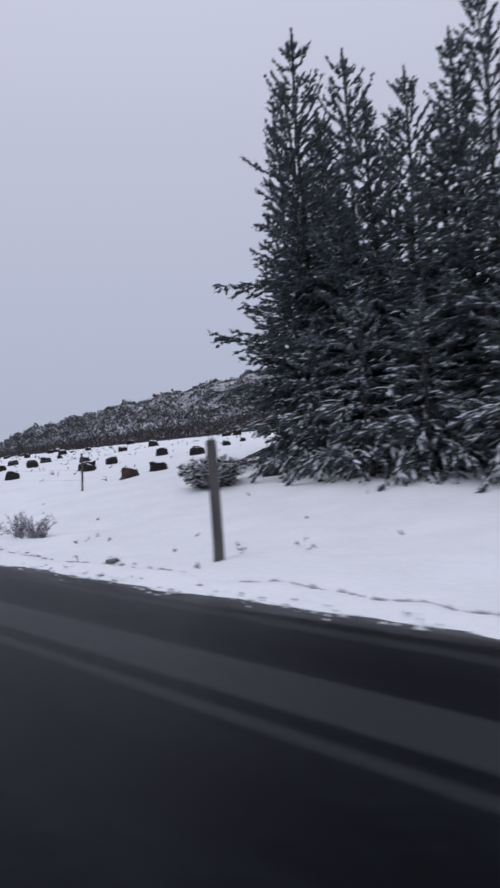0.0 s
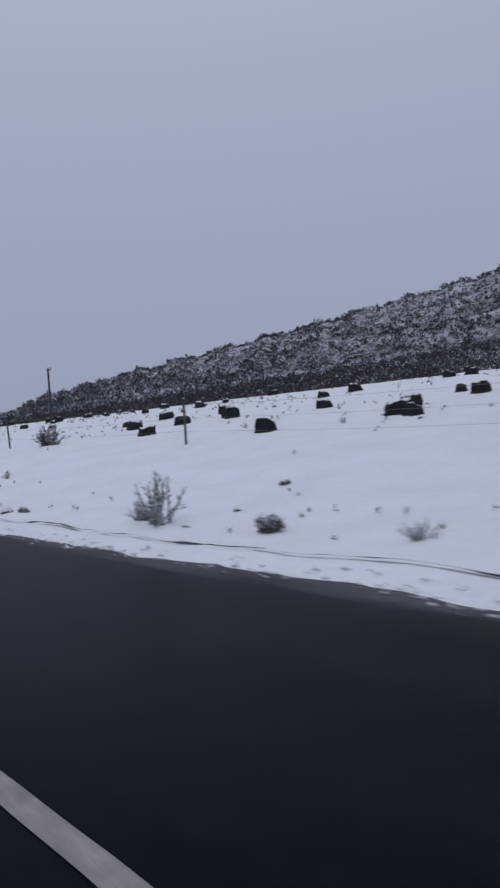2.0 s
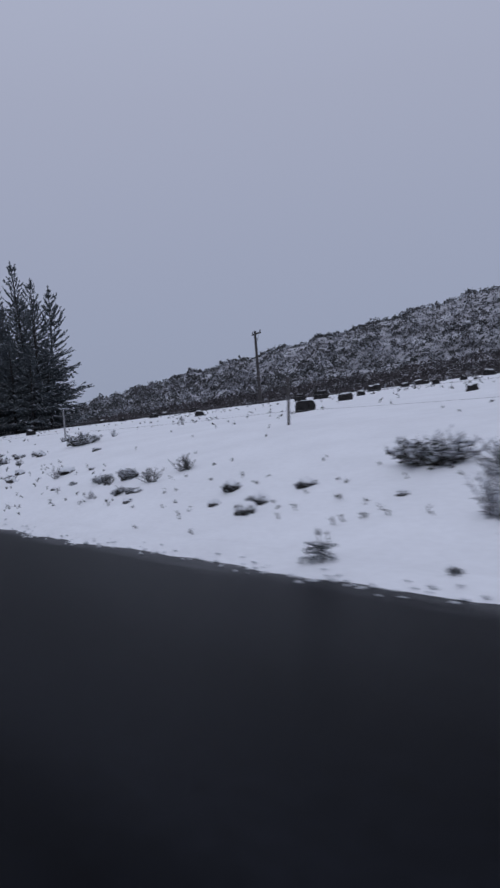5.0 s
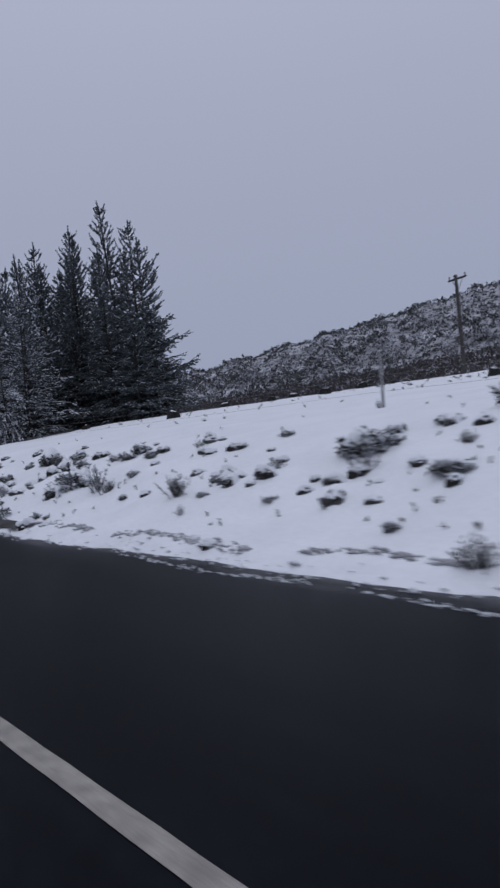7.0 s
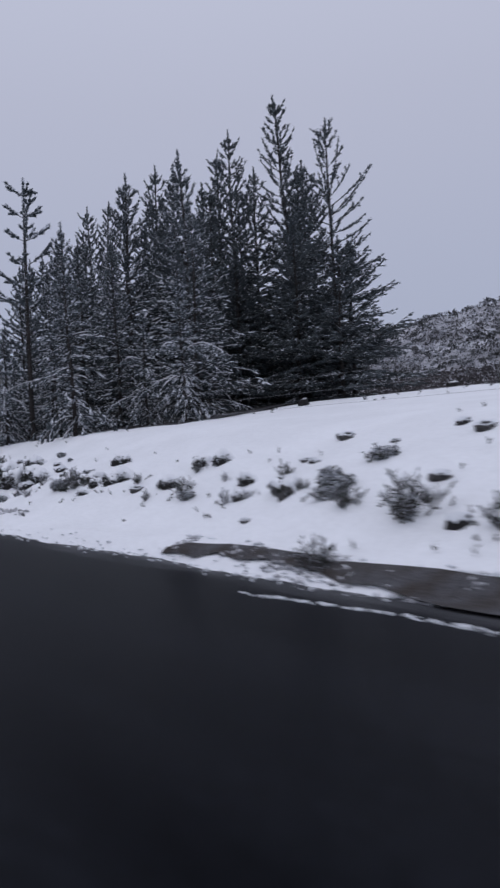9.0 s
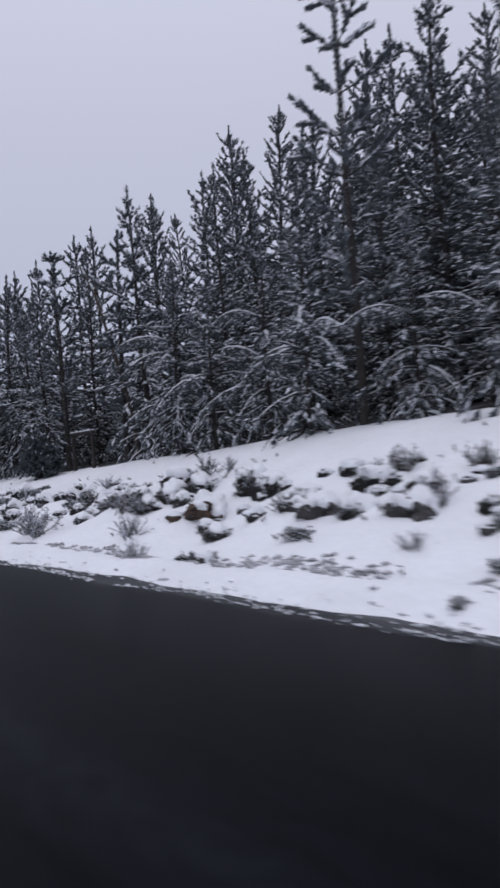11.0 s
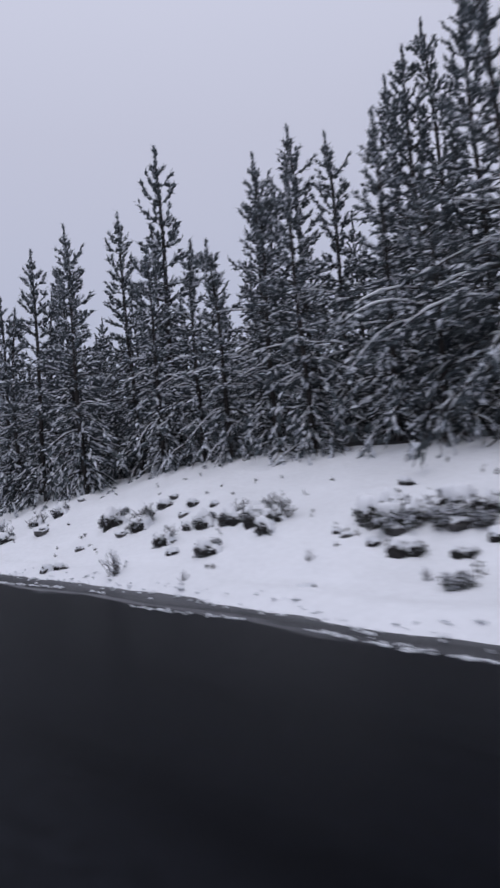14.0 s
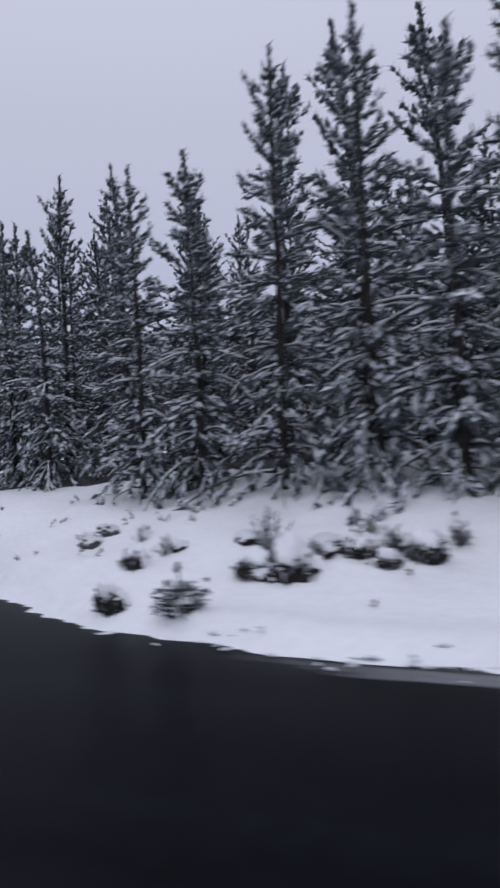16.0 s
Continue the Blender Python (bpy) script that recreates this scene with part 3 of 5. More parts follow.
# ---- pines ----
def pine(name, label, group, seed, H, R, snow, droop, sparse=1.0, bare=0.08, cone=1.0, node=0.26, needles=9, gap=0.36, fat=1.2, tip=0.33, bough=1.0, arches=0, body=0.045, open_top=0.35, tops=0.45):
    """A young pine: tapered trunk, whorled limbs that droop low down and rise near the top, side sprays, needle shoots, clinging snow."""
    rng = np.random.default_rng(seed)
    root = thing(name, label, "tree", group)
    tr, lb, cr, sn = Bag(), Bag(), Bag(), Bag()
    k = 14
    hz = np.linspace(-0.25, H, k)
    bend = rng.normal(0, 0.014 * H, 2)
    cx = bend[0] * (hz / H) ** 2 + 0.04 * np.sin(hz * 0.9 + seed)
    cy = bend[1] * (hz / H) ** 2 + 0.04 * np.cos(hz * 0.8 + seed)
    tube(tr, np.stack([cx, cy, hz], 1), (0.0075 * H + 0.012) * (1 - np.clip(hz / H, 0, 1)) ** 0.8 + 0.014, 7)
    z = H * bare + 0.1
    P, D, L, FR = [], [], [], []
    SP, SD, SL, ST = [], [], [], []
    while z < H - min(0.9, 0.4 * H):
        u = z / H
        low = max(0.0, 1 - u / 0.72)
        below = H - z
        reach = min(0.14 + tip * below, R * (1 - u) ** cone * (0.85 + 0.15 * min(1, u / 0.1)) + 0.2)
        arms = int(rng.integers(4, 7)) if low > 0.2 else int(rng.integers(4, 7))
        turn = rng.uniform(0, 6.28)
        bx, by = np.interp(z, hz, cx), np.interp(z, hz, cy)
        frost = min(1.0, snow * (1.0 - tops * u))
        for q in range(arms):
            if rng.uniform() > sparse:
                continue
            az = turn + q * 2 * np.pi / arms + rng.normal(0, 0.28)
            ln = reach * (rng.uniform(0.6, 1.2) if rng.uniform() < 0.8 else rng.uniform(1.2, 1.5))
            rise = 0.62 - 0.50 * low ** 0.6 + rng.normal(0, 0.14)
            sag = droop * low ** 0.7 * rng.uniform(0.6, 1.3)
            t = np.linspace(0, 1, 5)
            hor = ln * t * np.cos(rise * 0.85)
            ver = ln * (np.sin(rise) * t - sag * 0.85 * t ** 2 + 0.30 * (1 - min(1.0, droop) * low ** 0.5) * t ** 3)
            line = np.stack([bx + np.cos(az) * hor, by + np.sin(az) * hor, z + ver], 1)
            tube(lb, line, (0.006 + 0.011 * ln) * (1 - 0.75 * t), 3, cap=False)
            if low > 0.15 and ln > 0.6 and rng.uniform() < snow * 0.3:
                # a ridge of snow along the top of the bough
                tube(sn, line[1:] + np.array([0, 0, 0.035]), np.array([0.010, 0.022, 0.017, 0.005]) * rng.uniform(0.5, 1.2), 4, cap=False)
            slope = np.stack([np.gradient(line[:, c]) for c in range(3)], 1)

            def on_limb(tt):
                return np.array([np.interp(tt, t, line[:, c]) for c in range(3)]), unit(np.array([np.interp(tt, t, slope[:, c]) for c in range(3)]))

            if low < 0.3:
                # foxtail shoots: the limb itself is clothed in needles, with one or two fingers
                for tt in np.arange(0.25, 0.99, 0.2 / max(ln, 0.2)):
                    pos, ahead = on_limb(tt)
                    P.append(pos)
                    D.append(ahead)
                    L.append(0.22)
                    FR.append(frost)
                for _ in range(1 if ln < 0.45 else (2 if ln < 0.9 else 4)):
                    pos, ahead = on_limb(rng.uniform(0.35, 0.85))
                    P.append(pos)
                    D.append(unit(ahead + rng.normal(0, 0.45, 3) + np.array([0, 0, 0.35])))
                    L.append(rng.uniform(0.16, 0.3))
                    FR.append(frost)
                if rng.uniform() < snow * 0.5:
                    pos, ahead = on_limb(0.6)
                    SP.append(pos + np.array([0, 0, 0.045]))
                    SD.append(ahead)
                    SL.append(ln * 0.5)
                    ST.append(rng.uniform(0.018, 0.035))
                continue
            m = max(1, int(ln * 0.85 / node))
            for tt in np.append(np.linspace(0.2, 0.9, m), 1.0):
                pos, ahead = on_limb(tt)
                if tt == 1.0:
                    P.append(pos - ahead * min(0.2, ln * 0.6))
                    D.append(ahead)
                    L.append(0.3)
                    FR.append(frost)
                    continue
                for sg in (-1.0, 1.0):
                    if rng.uniform() < 0.12:
                        continue
                    ang = az + sg * rng.uniform(0.45, 1.0)
                    fall = rise * 0.6 + 0.3 * (1 - low) - sag * (0.5 + 0.6 * tt) - 0.4 * droop * low
                    d = unit(np.array([np.cos(ang), np.sin(ang), np.tan(np.clip(fall, -1.15, 1.1))]) + rng.normal(0, 0.1, 3))
                    spray = (0.30 * ln * (1.15 - tt) + 0.22) * bough * rng.uniform(0.7, 1.2)
                    steps = max(1, int(spray / 0.26))
                    for st in range(steps):
                        P.append(pos + d * spray * st / steps)
                        D.append(unit(d + rng.normal(0, 0.18, 3)))
                        L.append(spray / steps * 1.05)
                        FR.append(frost)
                    if rng.uniform() < snow * (0.25 + 0.75 * low):
                        SP.append(pos + d * spray * 0.5 + np.array([0, 0, 0.04]))
                        SD.append(d)
                        SL.append(spray * rng.uniform(0.7, 1.05))
                        ST.append(rng.uniform(0.02, 0.05))
                if rng.uniform() < snow * (0.2 + 0.6 * low):
                    SP.append(pos + np.array([0, 0, 0.045]))
                    SD.append(ahead)
                    SL.append(min(0.5, ln * 0.32))
                    ST.append(rng.uniform(0.02, 0.045))
        # the stem between the whorls is clothed too, towards the top
        for k in range(3 if u > 0.38 or below < 2.8 else 0):
            P.append(np.array([bx, by, z + gap * 0.4 * k]))
            D.append(np.array([0.03, 0.02, 1.0]))
            L.append(gap * 0.45)
            FR.append(frost * 0.6)
        z += gap * rng.uniform(0.85, 1.15) * (1.0 + open_top * max(0.0, 1 - below / 3.0))
    # long snow-laden boughs that arch out and hang down
    for _ in range(arches):
        z = H * rng.uniform(0.2, 0.55)
        az, ln = rng.uniform(0, 6.28), R * rng.uniform(0.85, 1.2)
        t = np.linspace(0, 1, 7)
        out = np.array([np.cos(az), np.sin(az)])
        bend = rng.uniform(0.5, 1.0)
        line = np.stack([np.interp(z, hz, cx) + out[0] * ln * t, np.interp(z, hz, cy) + out[1] * ln * t, z + ln * (0.5 * t - bend * t ** 2)], 1)
        tube(lb, line, 0.026 * (1 - 0.75 * t), 4, cap=False)
        tube(sn, line[1:] + np.array([0, 0, 0.03]), np.array([0.015, 0.028, 0.034, 0.03, 0.018, 0.006]) * rng.uniform(0.5, 1.2, 6), 4, cap=False)
        for tt in np.arange(0.18, 1.0, 0.17 / ln):
            p = np.array([np.interp(tt, t, line[:, c]) for c in range(3)])
            for sg in (-1.0, 1.0):
                d = unit(np.array([out[0] * 0.5 - sg * out[1] * 0.55, out[1] * 0.5 + sg * out[0] * 0.55, -0.75]) + rng.normal(0, 0.15, 3))
                long = rng.uniform(0.25, 0.5)
                for st in range(2):
                    P.append(p + d * long * st / 2)
                    D.append(d)
                    L.append(long / 2)
                    FR.append(snow * 0.9)
            SP.append(p + np.array([0, 0, 0.03]))
            SD.append(np.array([out[0], out[1], 0.5 - 2 * bend * tt]))
            SL.append(rng.uniform(0.15, 0.36))
            ST.append(rng.uniform(0.018, 0.045))
    # the leader: a foxtail with rings of upright candles
    short = min(1.0, H / 6.0)
    for q in (0.95, 0.8, 0.65, 0.5, 0.35, 0.22):
        P.append(np.array([cx[-1], cy[-1], H - q * short]))
        D.append(np.array([0.02, 0.01, 1.0]))
        L.append(0.2 * short)
        FR.append(snow * 0.5)
    for q, ln, lean in ((1.08, 0.5, 0.7), (0.74, 0.3, 0.5)):
        turn = rng.uniform(0, 6.28)
        for a in range(5):
            if rng.uniform() < 0.2:
                continue
            az = turn + a * 1.257 + rng.normal(0, 0.25)
            tilt = lean * rng.uniform(0.7, 1.3)
            d = np.array([np.cos(az) * np.sin(tilt), np.sin(az) * np.sin(tilt), np.cos(tilt)])
            base = np.array([cx[-1], cy[-1], H - q * short])
            long = ln * short * rng.uniform(0.7, 1.2)
            for step in (0.25, 0.62):
                P.append(base + d * long * step)
                D.append(d)
                L.append(long * 0.42)
                FR.append(snow * 0.6)
    lead = np.array([[cx[-1], cy[-1], H - q] for q in (0.95, 0.8, 0.6, 0.4, 0.25)])
    brushes(cr, rng, lead, unit(np.tile([0.02, 0.01, 1.0], (5, 1))), np.full(5, 0.22), 0.085, 0.014 * fat, needles + 5, spread=0.4, frost=np.full(5, snow * 0.4))
    L = np.array(L)
    brushes(cr, rng, np.array(P), unit(np.array(D)), L, 0.13, 0.011 * fat, needles + 3, spread=0.75, frost=np.array(FR) * 0.85)
    for share in (0.0, 0.5):
        Q = np.array(P) + np.array(D) * (L * share)[:, None] + rng.normal(0, 0.018, (len(P), 3))
        plumes(cr, rng, Q, unit(np.array(D) + rng.normal(0, 0.22, (len(P), 3))), L * rng.uniform(0.45, 0.7, len(P)), np.full(len(P), body) * rng.uniform(0.55, 1.2, len(P)), np.array(FR))
    part("trunk", tr.mesh("trunk", [BARK], True), root)
    part("limb_whorl", lb.mesh("limb_whorl", [BARK], True), root, "thin whorled limbs", "stuff")
    part("crown", cr.mesh("crown", [NEEDLES, FROST]), root, "dark green-grey pine needles touched with frost", "stuff")
    if SP:
        lumps(sn, rng, np.array(SP), unit(np.array(SD)), np.array(SL) * 0.8, np.array(ST) * 1.1)
        part("clinging_snow", sn.mesh("clinging_snow", [SNOW_ON], True), root, "white snow on the branches", "stuff")
    root["height"] = H
    return root


TALL = [pine("pine_tree", "tall dark pine with little snow on its branches", "tall pines in the field", 11 + i, h, r, sn, 0.5, bare=ba, gap=0.44, node=0.3, cone=0.85, fat=1.9, needles=6, body=0.06, tip=0.27)
        for i, (h, r, sn, ba) in enumerate([(14.0, 2.9, 0.13, 0.02), (12.0, 2.6, 0.18, 0.02), (16.0, 3.0, 0.11, 0.06)])]
THIN = [pine("pine_tree", "slender open pine with a bare-looking top", "tall pines in the field", 31 + i, h, r, sn, 0.3, sparse=0.9, bare=0.24, fat=1.5, body=0.05)
        for i, (h, r, sn) in enumerate([(12.0, 1.65, 0.2)])]
MIDDLE = [pine("pine_tree", "plantation pine with snow along its branches", "pines of the plantation", 51 + i, h, r, sn, 0.6, bare=0.04, gap=0.46, node=0.46, cone=0.75, fat=1.8, needles=6, body=0.06, tip=0.26)
          for i, (h, r, sn) in enumerate([(11.0, 2.5, 0.62), (10.0, 2.3, 0.68), (12.0, 2.6, 0.55)])]
FRONT = [pine("pine_tree", "young pine with low drooping branches laden with snow", "pines of the plantation", 71 + i, h, r, sn, dr, bare=0.01, cone=0.8, node=0.44, gap=0.50, fat=1.3, tip=0.24, needles=7, bough=1.2, arches=5, body=0.05, tops=0.5)
         for i, (h, r, sn, dr) in enumerate([(7.4, 2.3, 0.92, 1.15), (6.6, 2.4, 1.05, 1.25), (8.0, 2.2, 0.84, 1.1), (5.6, 2.3, 0.95, 1.3)])]
HEAVY = [pine("pine_tree", "young pine thickly coated with frost and snow", "pines of the plantation", 91 + i, h, r, sn, dr, bare=0.03, cone=0.8, node=0.40, gap=0.38, fat=1.4, tip=0.18, needles=8, bough=1.25, body=0.055, open_top=0.9, tops=0.45)
         for i, (h, r, sn, dr) in enumerate([(7.4, 1.8, 1.05, 1.02), (6.6, 1.9, 1.15, 1.1), (8.4, 1.8, 0.95, 0.95)])]
BROAD = pine("pine_tree", "dark pine with long open side branches", "tall pines in the field", 25, 14.0, 3.3, 0.16, 0.35, sparse=0.75, bare=0.14, gap=0.5, node=0.3, cone=0.62, fat=1.9, needles=6, body=0.06, tip=0.36)
SKIRT = pine("pine_tree", "young pine with drooping grey-green boughs down to the snow", "tall pines in the field", 121, 5.6, 2.3, 0.6, 1.25, bare=0.01, cone=0.8, node=0.36, gap=0.40, fat=1.5, tip=0.3, needles=7, bough=1.3, body=0.055)
used = set()


def settle(kind, m):
    """Sets the first of its kind itself, then copies of it."""
    if kind in used:
        return copy_thing(kind, m @ Matrix.Diagonal((1 / kind.scale.x, 1 / kind.scale.y, 1 / kind.scale.z, 1)))
    used.add(kind)
    kind.matrix_basis = m
    return kind


def plant(kind, x, y, top, turn, wide=1.0):
    """Sets a pine of that kind at x, y, its top at the height top."""
    z = at(x, y) - 0.03
    s = (top - z) / kind["height"]
    return settle(kind, pose(x, y, z, 0, 0, turn) @ Matrix.Diagonal((s * wide, s * wide, s, 1)))


rng = np.random.default_rng(3)
# the clump in the field where the road comes in
for x, y, top, k in ((-14.2, 20.5, 15.0, THIN[0]), (-12.9, 21.6, 14.8, THIN[0]), (-11.4, 20.6, 14.2, TALL[2]), (-9.3, 16.4, 14.6, TALL[0]), (-7.7, 16.8, 13.6, TALL[0]), (-6.3, 16.0, 11.4, TALL[1]), (-7.0, 15.4, 9.0, TALL[1]), (-8.9, 15.6, 9.5, TALL[1]), (-4.8, 17.0, 10.9, TALL[1]), (-4.4, 15.2, 8.6, TALL[1]),
                     (-3.6, 16.2, 11.9, TALL[0]), (-2.4, 15.4, 12.5, TALL[2]), (-0.6, 16.4, 13.4, TALL[1]), (1.4, 16.0, 13.0, TALL[0]), (-8.5, 15.7, 12.6, TALL[2]), (-5.6, 16.6, 12.0, TALL[0]), (-8.6, 19.4, 12.6, TALL[2]),
                     (-5.4, 19.8, 11.4, TALL[0]), (-1.8, 19.6, 12.6, TALL[1])):
    plant(k, x, y, top, rng.uniform(0, 360), 1.0)
for x, y, top in ((-8.6, 14.9, 5.6), (-7.0, 13.9, 5.0), (-5.2, 13.7, 5.4), (-3.4, 13.5, 5.0), (-1.2, 13.6, 5.2)):
    plant(SKIRT, x, y, top, rng.uniform(0, 360), 1.2)
# the tall stand at the near corner of the plantation
for x, y, top, k, w in (((-94.6, 23.0, 17.1, TALL[2], 1.0), (-96.6, 21.2, 15.9, TALL[0], 0.9), (-99.6, 22.4, 16.4, TALL[2], 0.9), (-91.9, 22.8, 15.1, BROAD, 1.0), (-91.6, 23.4, 9.9, TALL[1], 1.7),
                        (-104.5, 22.0, 17.0, TALL[0], 0.9), (-108.8, 20.8, 16.2, TALL[2], 0.9), (-112.8, 22.0, 17.2, TALL[0], 0.9), (-118.4, 23.0, 15.0, TALL[2], 0.9), ) + ((-97.5, 26.5, 16.0, TALL[1], 1.0), (-102.0, 26.0, 16.0, TALL[0], 1.0), (-107.0, 26.0, 16.0, TALL[1], 1.0), (-111.5, 26.5, 16.0, TALL[2], 1.0), (-95.6, 24.4, 14.6, TALL[1], 1.0), (-98.2, 23.8, 15.2, TALL[0], 1.0), (-101.8, 23.4, 15.6, TALL[1], 1.0), (-106.4, 23.6, 15.8, TALL[2], 1.0), (-92.2, 20.8, 11.0, TALL[1], 1.1), (-95.2, 20.0, 10.5, TALL[1], 1.0), (-97.8, 20.6, 13.4, TALL[0], 1.1), (-101.0, 21.0, 14.6, TALL[1], 1.1), (-103.4, 20.4, 13.0, TALL[1], 1.1), (-90.6, 21.6, 9.6, TALL[1], 1.4))):
    plant(k, x, y, top, rng.uniform(0, 360), w)
# the edge of the plantation: young trees in front
for x, y, top, k in (((-117.1, 10.1, 8.7, 2), (-119.6, 10.4, 7.5, 0), (-121.3, 10.0, 7.2, 0), (-122.6, 10.4, 7.9, 2), (-123.5, 9.9, 6.2, 1), (-124.6, 10.0, 6.6, 1), (-125.6, 9.7, 6.6, 1),
                     (-127.2, 10.1, 8.0, 2), (-127.5, 8.7, 7.0, 0), (-128.7, 9.4, 8.1, 2), (-129.3, 8.6, 7.5, 2), (-130.2, 8.3, 6.1, 1), (-131.2, 8.6, 6.7, 0), (-132.4, 8.6, 6.5, 2), (-133.7, 8.8, 5.6, 1),) + ((-134.5, 8.6, 5.4, 0), (-135.8, 10.3, 6.3, 2), (-137.1, 9.8, 5.3, 1), (-137.3, 10.6, 6.5, 2), (-115.4, 10.3, 6.6, 1), (-113.6, 10.5, 7.4, 0), (-118.4, 10.0, 6.0, 3), (-112.8, 10.6, 8.8, 2),
                     (-111.2, 10.6, 7.2, 0), (-110.0, 10.6, 7.4, 8), (-104.9, 11.4, 9.6, 8), (-102.9, 11.2, 6.6, 1), (-102.4, 10.8, 7.0, 0), (-100.8, 10.7, 6.0, 3), (-99.0, 10.9, 6.8, 0),
                     (-96.9, 10.05, 6.0, 3), (-95.2, 11.3, 6.0, 1), (-92.2, 10.5, 8.9, 8), (-91.4, 12.8, 6.2, 0), (-116.4, 10.8, 7.9, 2), (-90.0, 13.4, 7.0, 1))):
    plant(HEAVY[2] if k == 8 else (HEAVY[k % 3] if x < -119 else FRONT[k]), x, y, top, rng.uniform(0, 360))
x = -138.6
while x > -164:
    plant(HEAVY[int(rng.integers(0, 3))], x, 10.0 + rng.uniform(-0.7, 0.7), rng.uniform(4.8, 6.4), rng.uniform(0, 360))
    x -= rng.uniform(1.4, 2.0)
# older trees behind
for x, y, top in ((-121.8, 16.2, 12.4), (-117.7, 16.2, 12.5), (-115.6, 16.0, 12.3), (-113.5, 17.8, 13.4), (-115.2, 18.9, 13.9), (-108.7, 17.1, 12.5), (-107.0, 17.2, 13.0), (-105.6, 16.6, 12.2),
                  (-103.2, 16.8, 12.0), (-99.5, 17.0, 13.6), (-97.6, 16.0, 13.2), (-95.4, 17.0, 13.2), (-93.4, 16.2, 12.9), (-101.4, 15.4, 11.4), (-119.6, 14.0, 11.0), (-121.2, 14.0, 10.7), (-124.6, 13.9, 10.2), (-123.2, 13.6, 9.4), (-122.5, 15.4, 11.0), (-126.6, 14.6, 9.6),
                  (-112.4, 13.8, 10.2), (-114.4, 13.4, 9.8), (-116.8, 13.4, 9.6), (-103.8, 13.6, 10.4), (-100.2, 13.4, 9.6), (-97.8, 13.8, 9.8), (-94.6, 13.6, 9.4), (-92.0, 15.4, 10.2), (-127.7, 11.7, 10.3),
                  (-125.4, 13.0, 8.8), (-131.0, 13.8, 9.6), (-133.2, 11.0, 7.6), (-131.9, 11.0, 8.0)):
    plant((HEAVY if x < -122 else MIDDLE)[int(rng.integers(0, 3))], x, y, top, rng.uniform(0, 360), rng.uniform(0.85, 1.05))
for y0, step, first, lo, hi in ((11.6, 1.5, -116.0, 4.6, 6.0), (14.6, 2.2, -117.0, 6.2, 7.6), (12.6, 2.1, -135.0, 5.4, 6.8), (15.6, 2.4, -127.0, 6.6, 8.4), (20.0, 3.8, -119.0, 8.0, 9.5)):
    x = first
    while x > (-140 if first > -118 else -166):
        plant((HEAVY if y0 < 14 else MIDDLE)[int(rng.integers(0, 3))], x, y0 + rng.uniform(-0.8, 0.8), rng.uniform(lo, hi), rng.uniform(0, 360), rng.uniform(0.85, 1.1))
        x -= step * rng.uniform(0.75, 1.25)


# thin leaders that stand above the others with a few long open branches
def open_pine(seed, x, y, top, first):
    rng = np.random.default_rng(seed)
    root = thing("pine_tree", "thin frosted pine with a few open star-like whorls", "tree", "pines of the plantation")
    z0 = at(x, y) - 0.05
    H = top - z0
    tr, lb, cr = Bag(), Bag(), Bag()
    hz = np.linspace(0, H, 8)
    lean = 0.03 * (hz / H) ** 2 * H
    tube(tr, np.stack([lean, 0 * hz, hz], 1), 0.075 * (1 - hz / H) ** 0.8 + 0.022, 7)
    part("trunk", tr.mesh("trunk", [BARK], True), root)
    P, D, L = [], [], []
    z = first * H
    while z < H - 0.35:
        ln = min(0.9, 0.30 + 0.30 * (H - z))
        turn = rng.uniform(0, 6.28)
        for q in range(4):
            az = turn + q * 1.57 + rng.normal(0, 0.3)
            n = ln * rng.uniform(0.55, 1.15)
            t = np.linspace(0, 1, 5)
            line = np.stack([np.interp(z, hz, lean) + np.cos(az) * n * t, np.sin(az) * n * t, z + n * (0.4 * t + 0.4 * t ** 2)], 1)
            tube(lb, line, 0.016 * (1 - 0.6 * t), 4, cap=False)
            for tt in np.arange(0.3, 1.0, 0.12 / n):
                P.append(np.array([np.interp(tt, t, line[:, c]) for c in range(3)]))
                D.append(unit(line[-1] - line[1]))
                L.append(0.12)
            for side in (-0.7, 0.6):
                start = rng.uniform(0.4, 0.75)
                base = np.array([np.interp(start, t, line[:, c]) for c in range(3)])
                d = unit(np.array([np.cos(az + side), np.sin(az + side), rng.uniform(0.1, 0.7)]))
                for st in np.arange(0.0, 0.45 * n, 0.12):
                    P.append(base + d * st)
                    D.append(d)
                    L.append(0.13)
        z += rng.uniform(0.75, 1.05)
    for q in np.arange(H * first, H - 0.1, 0.12):
        P.append(np.array([np.interp(q, hz, lean), 0, q]))
        D.append(np.array([0.03, 0.0, 1.0]))
        L.append(0.12)
    part("limb_whorl", lb.mesh("limb_whorl", [BARK], True), root, "long open limbs", "stuff")
    brushes(cr, rng, np.array(P), unit(np.array(D)), np.array(L), 0.13, 0.02, 13, spread=0.6, frost=0.45)
    plumes(cr, rng, np.array(P), unit(np.array(D)), np.array(L) * 1.4, np.full(len(P), 0.072), np.full(len(P), 0.6))
    part("crown", cr.mesh("crown", [NEEDLES, FROST]), root, "sparse frosted needles", "stuff")
    root.matrix_basis = pose(x, y, z0, 0, 0, rng.uniform(0, 360))


for i, (x, y, top) in enumerate(((-96.1, 10.7, 11.75), (-105.7, 11.1, 8.45), (-109.1, 10.9, 8.8))):
    open_pine(201 + i, x, y, top, 0.22)


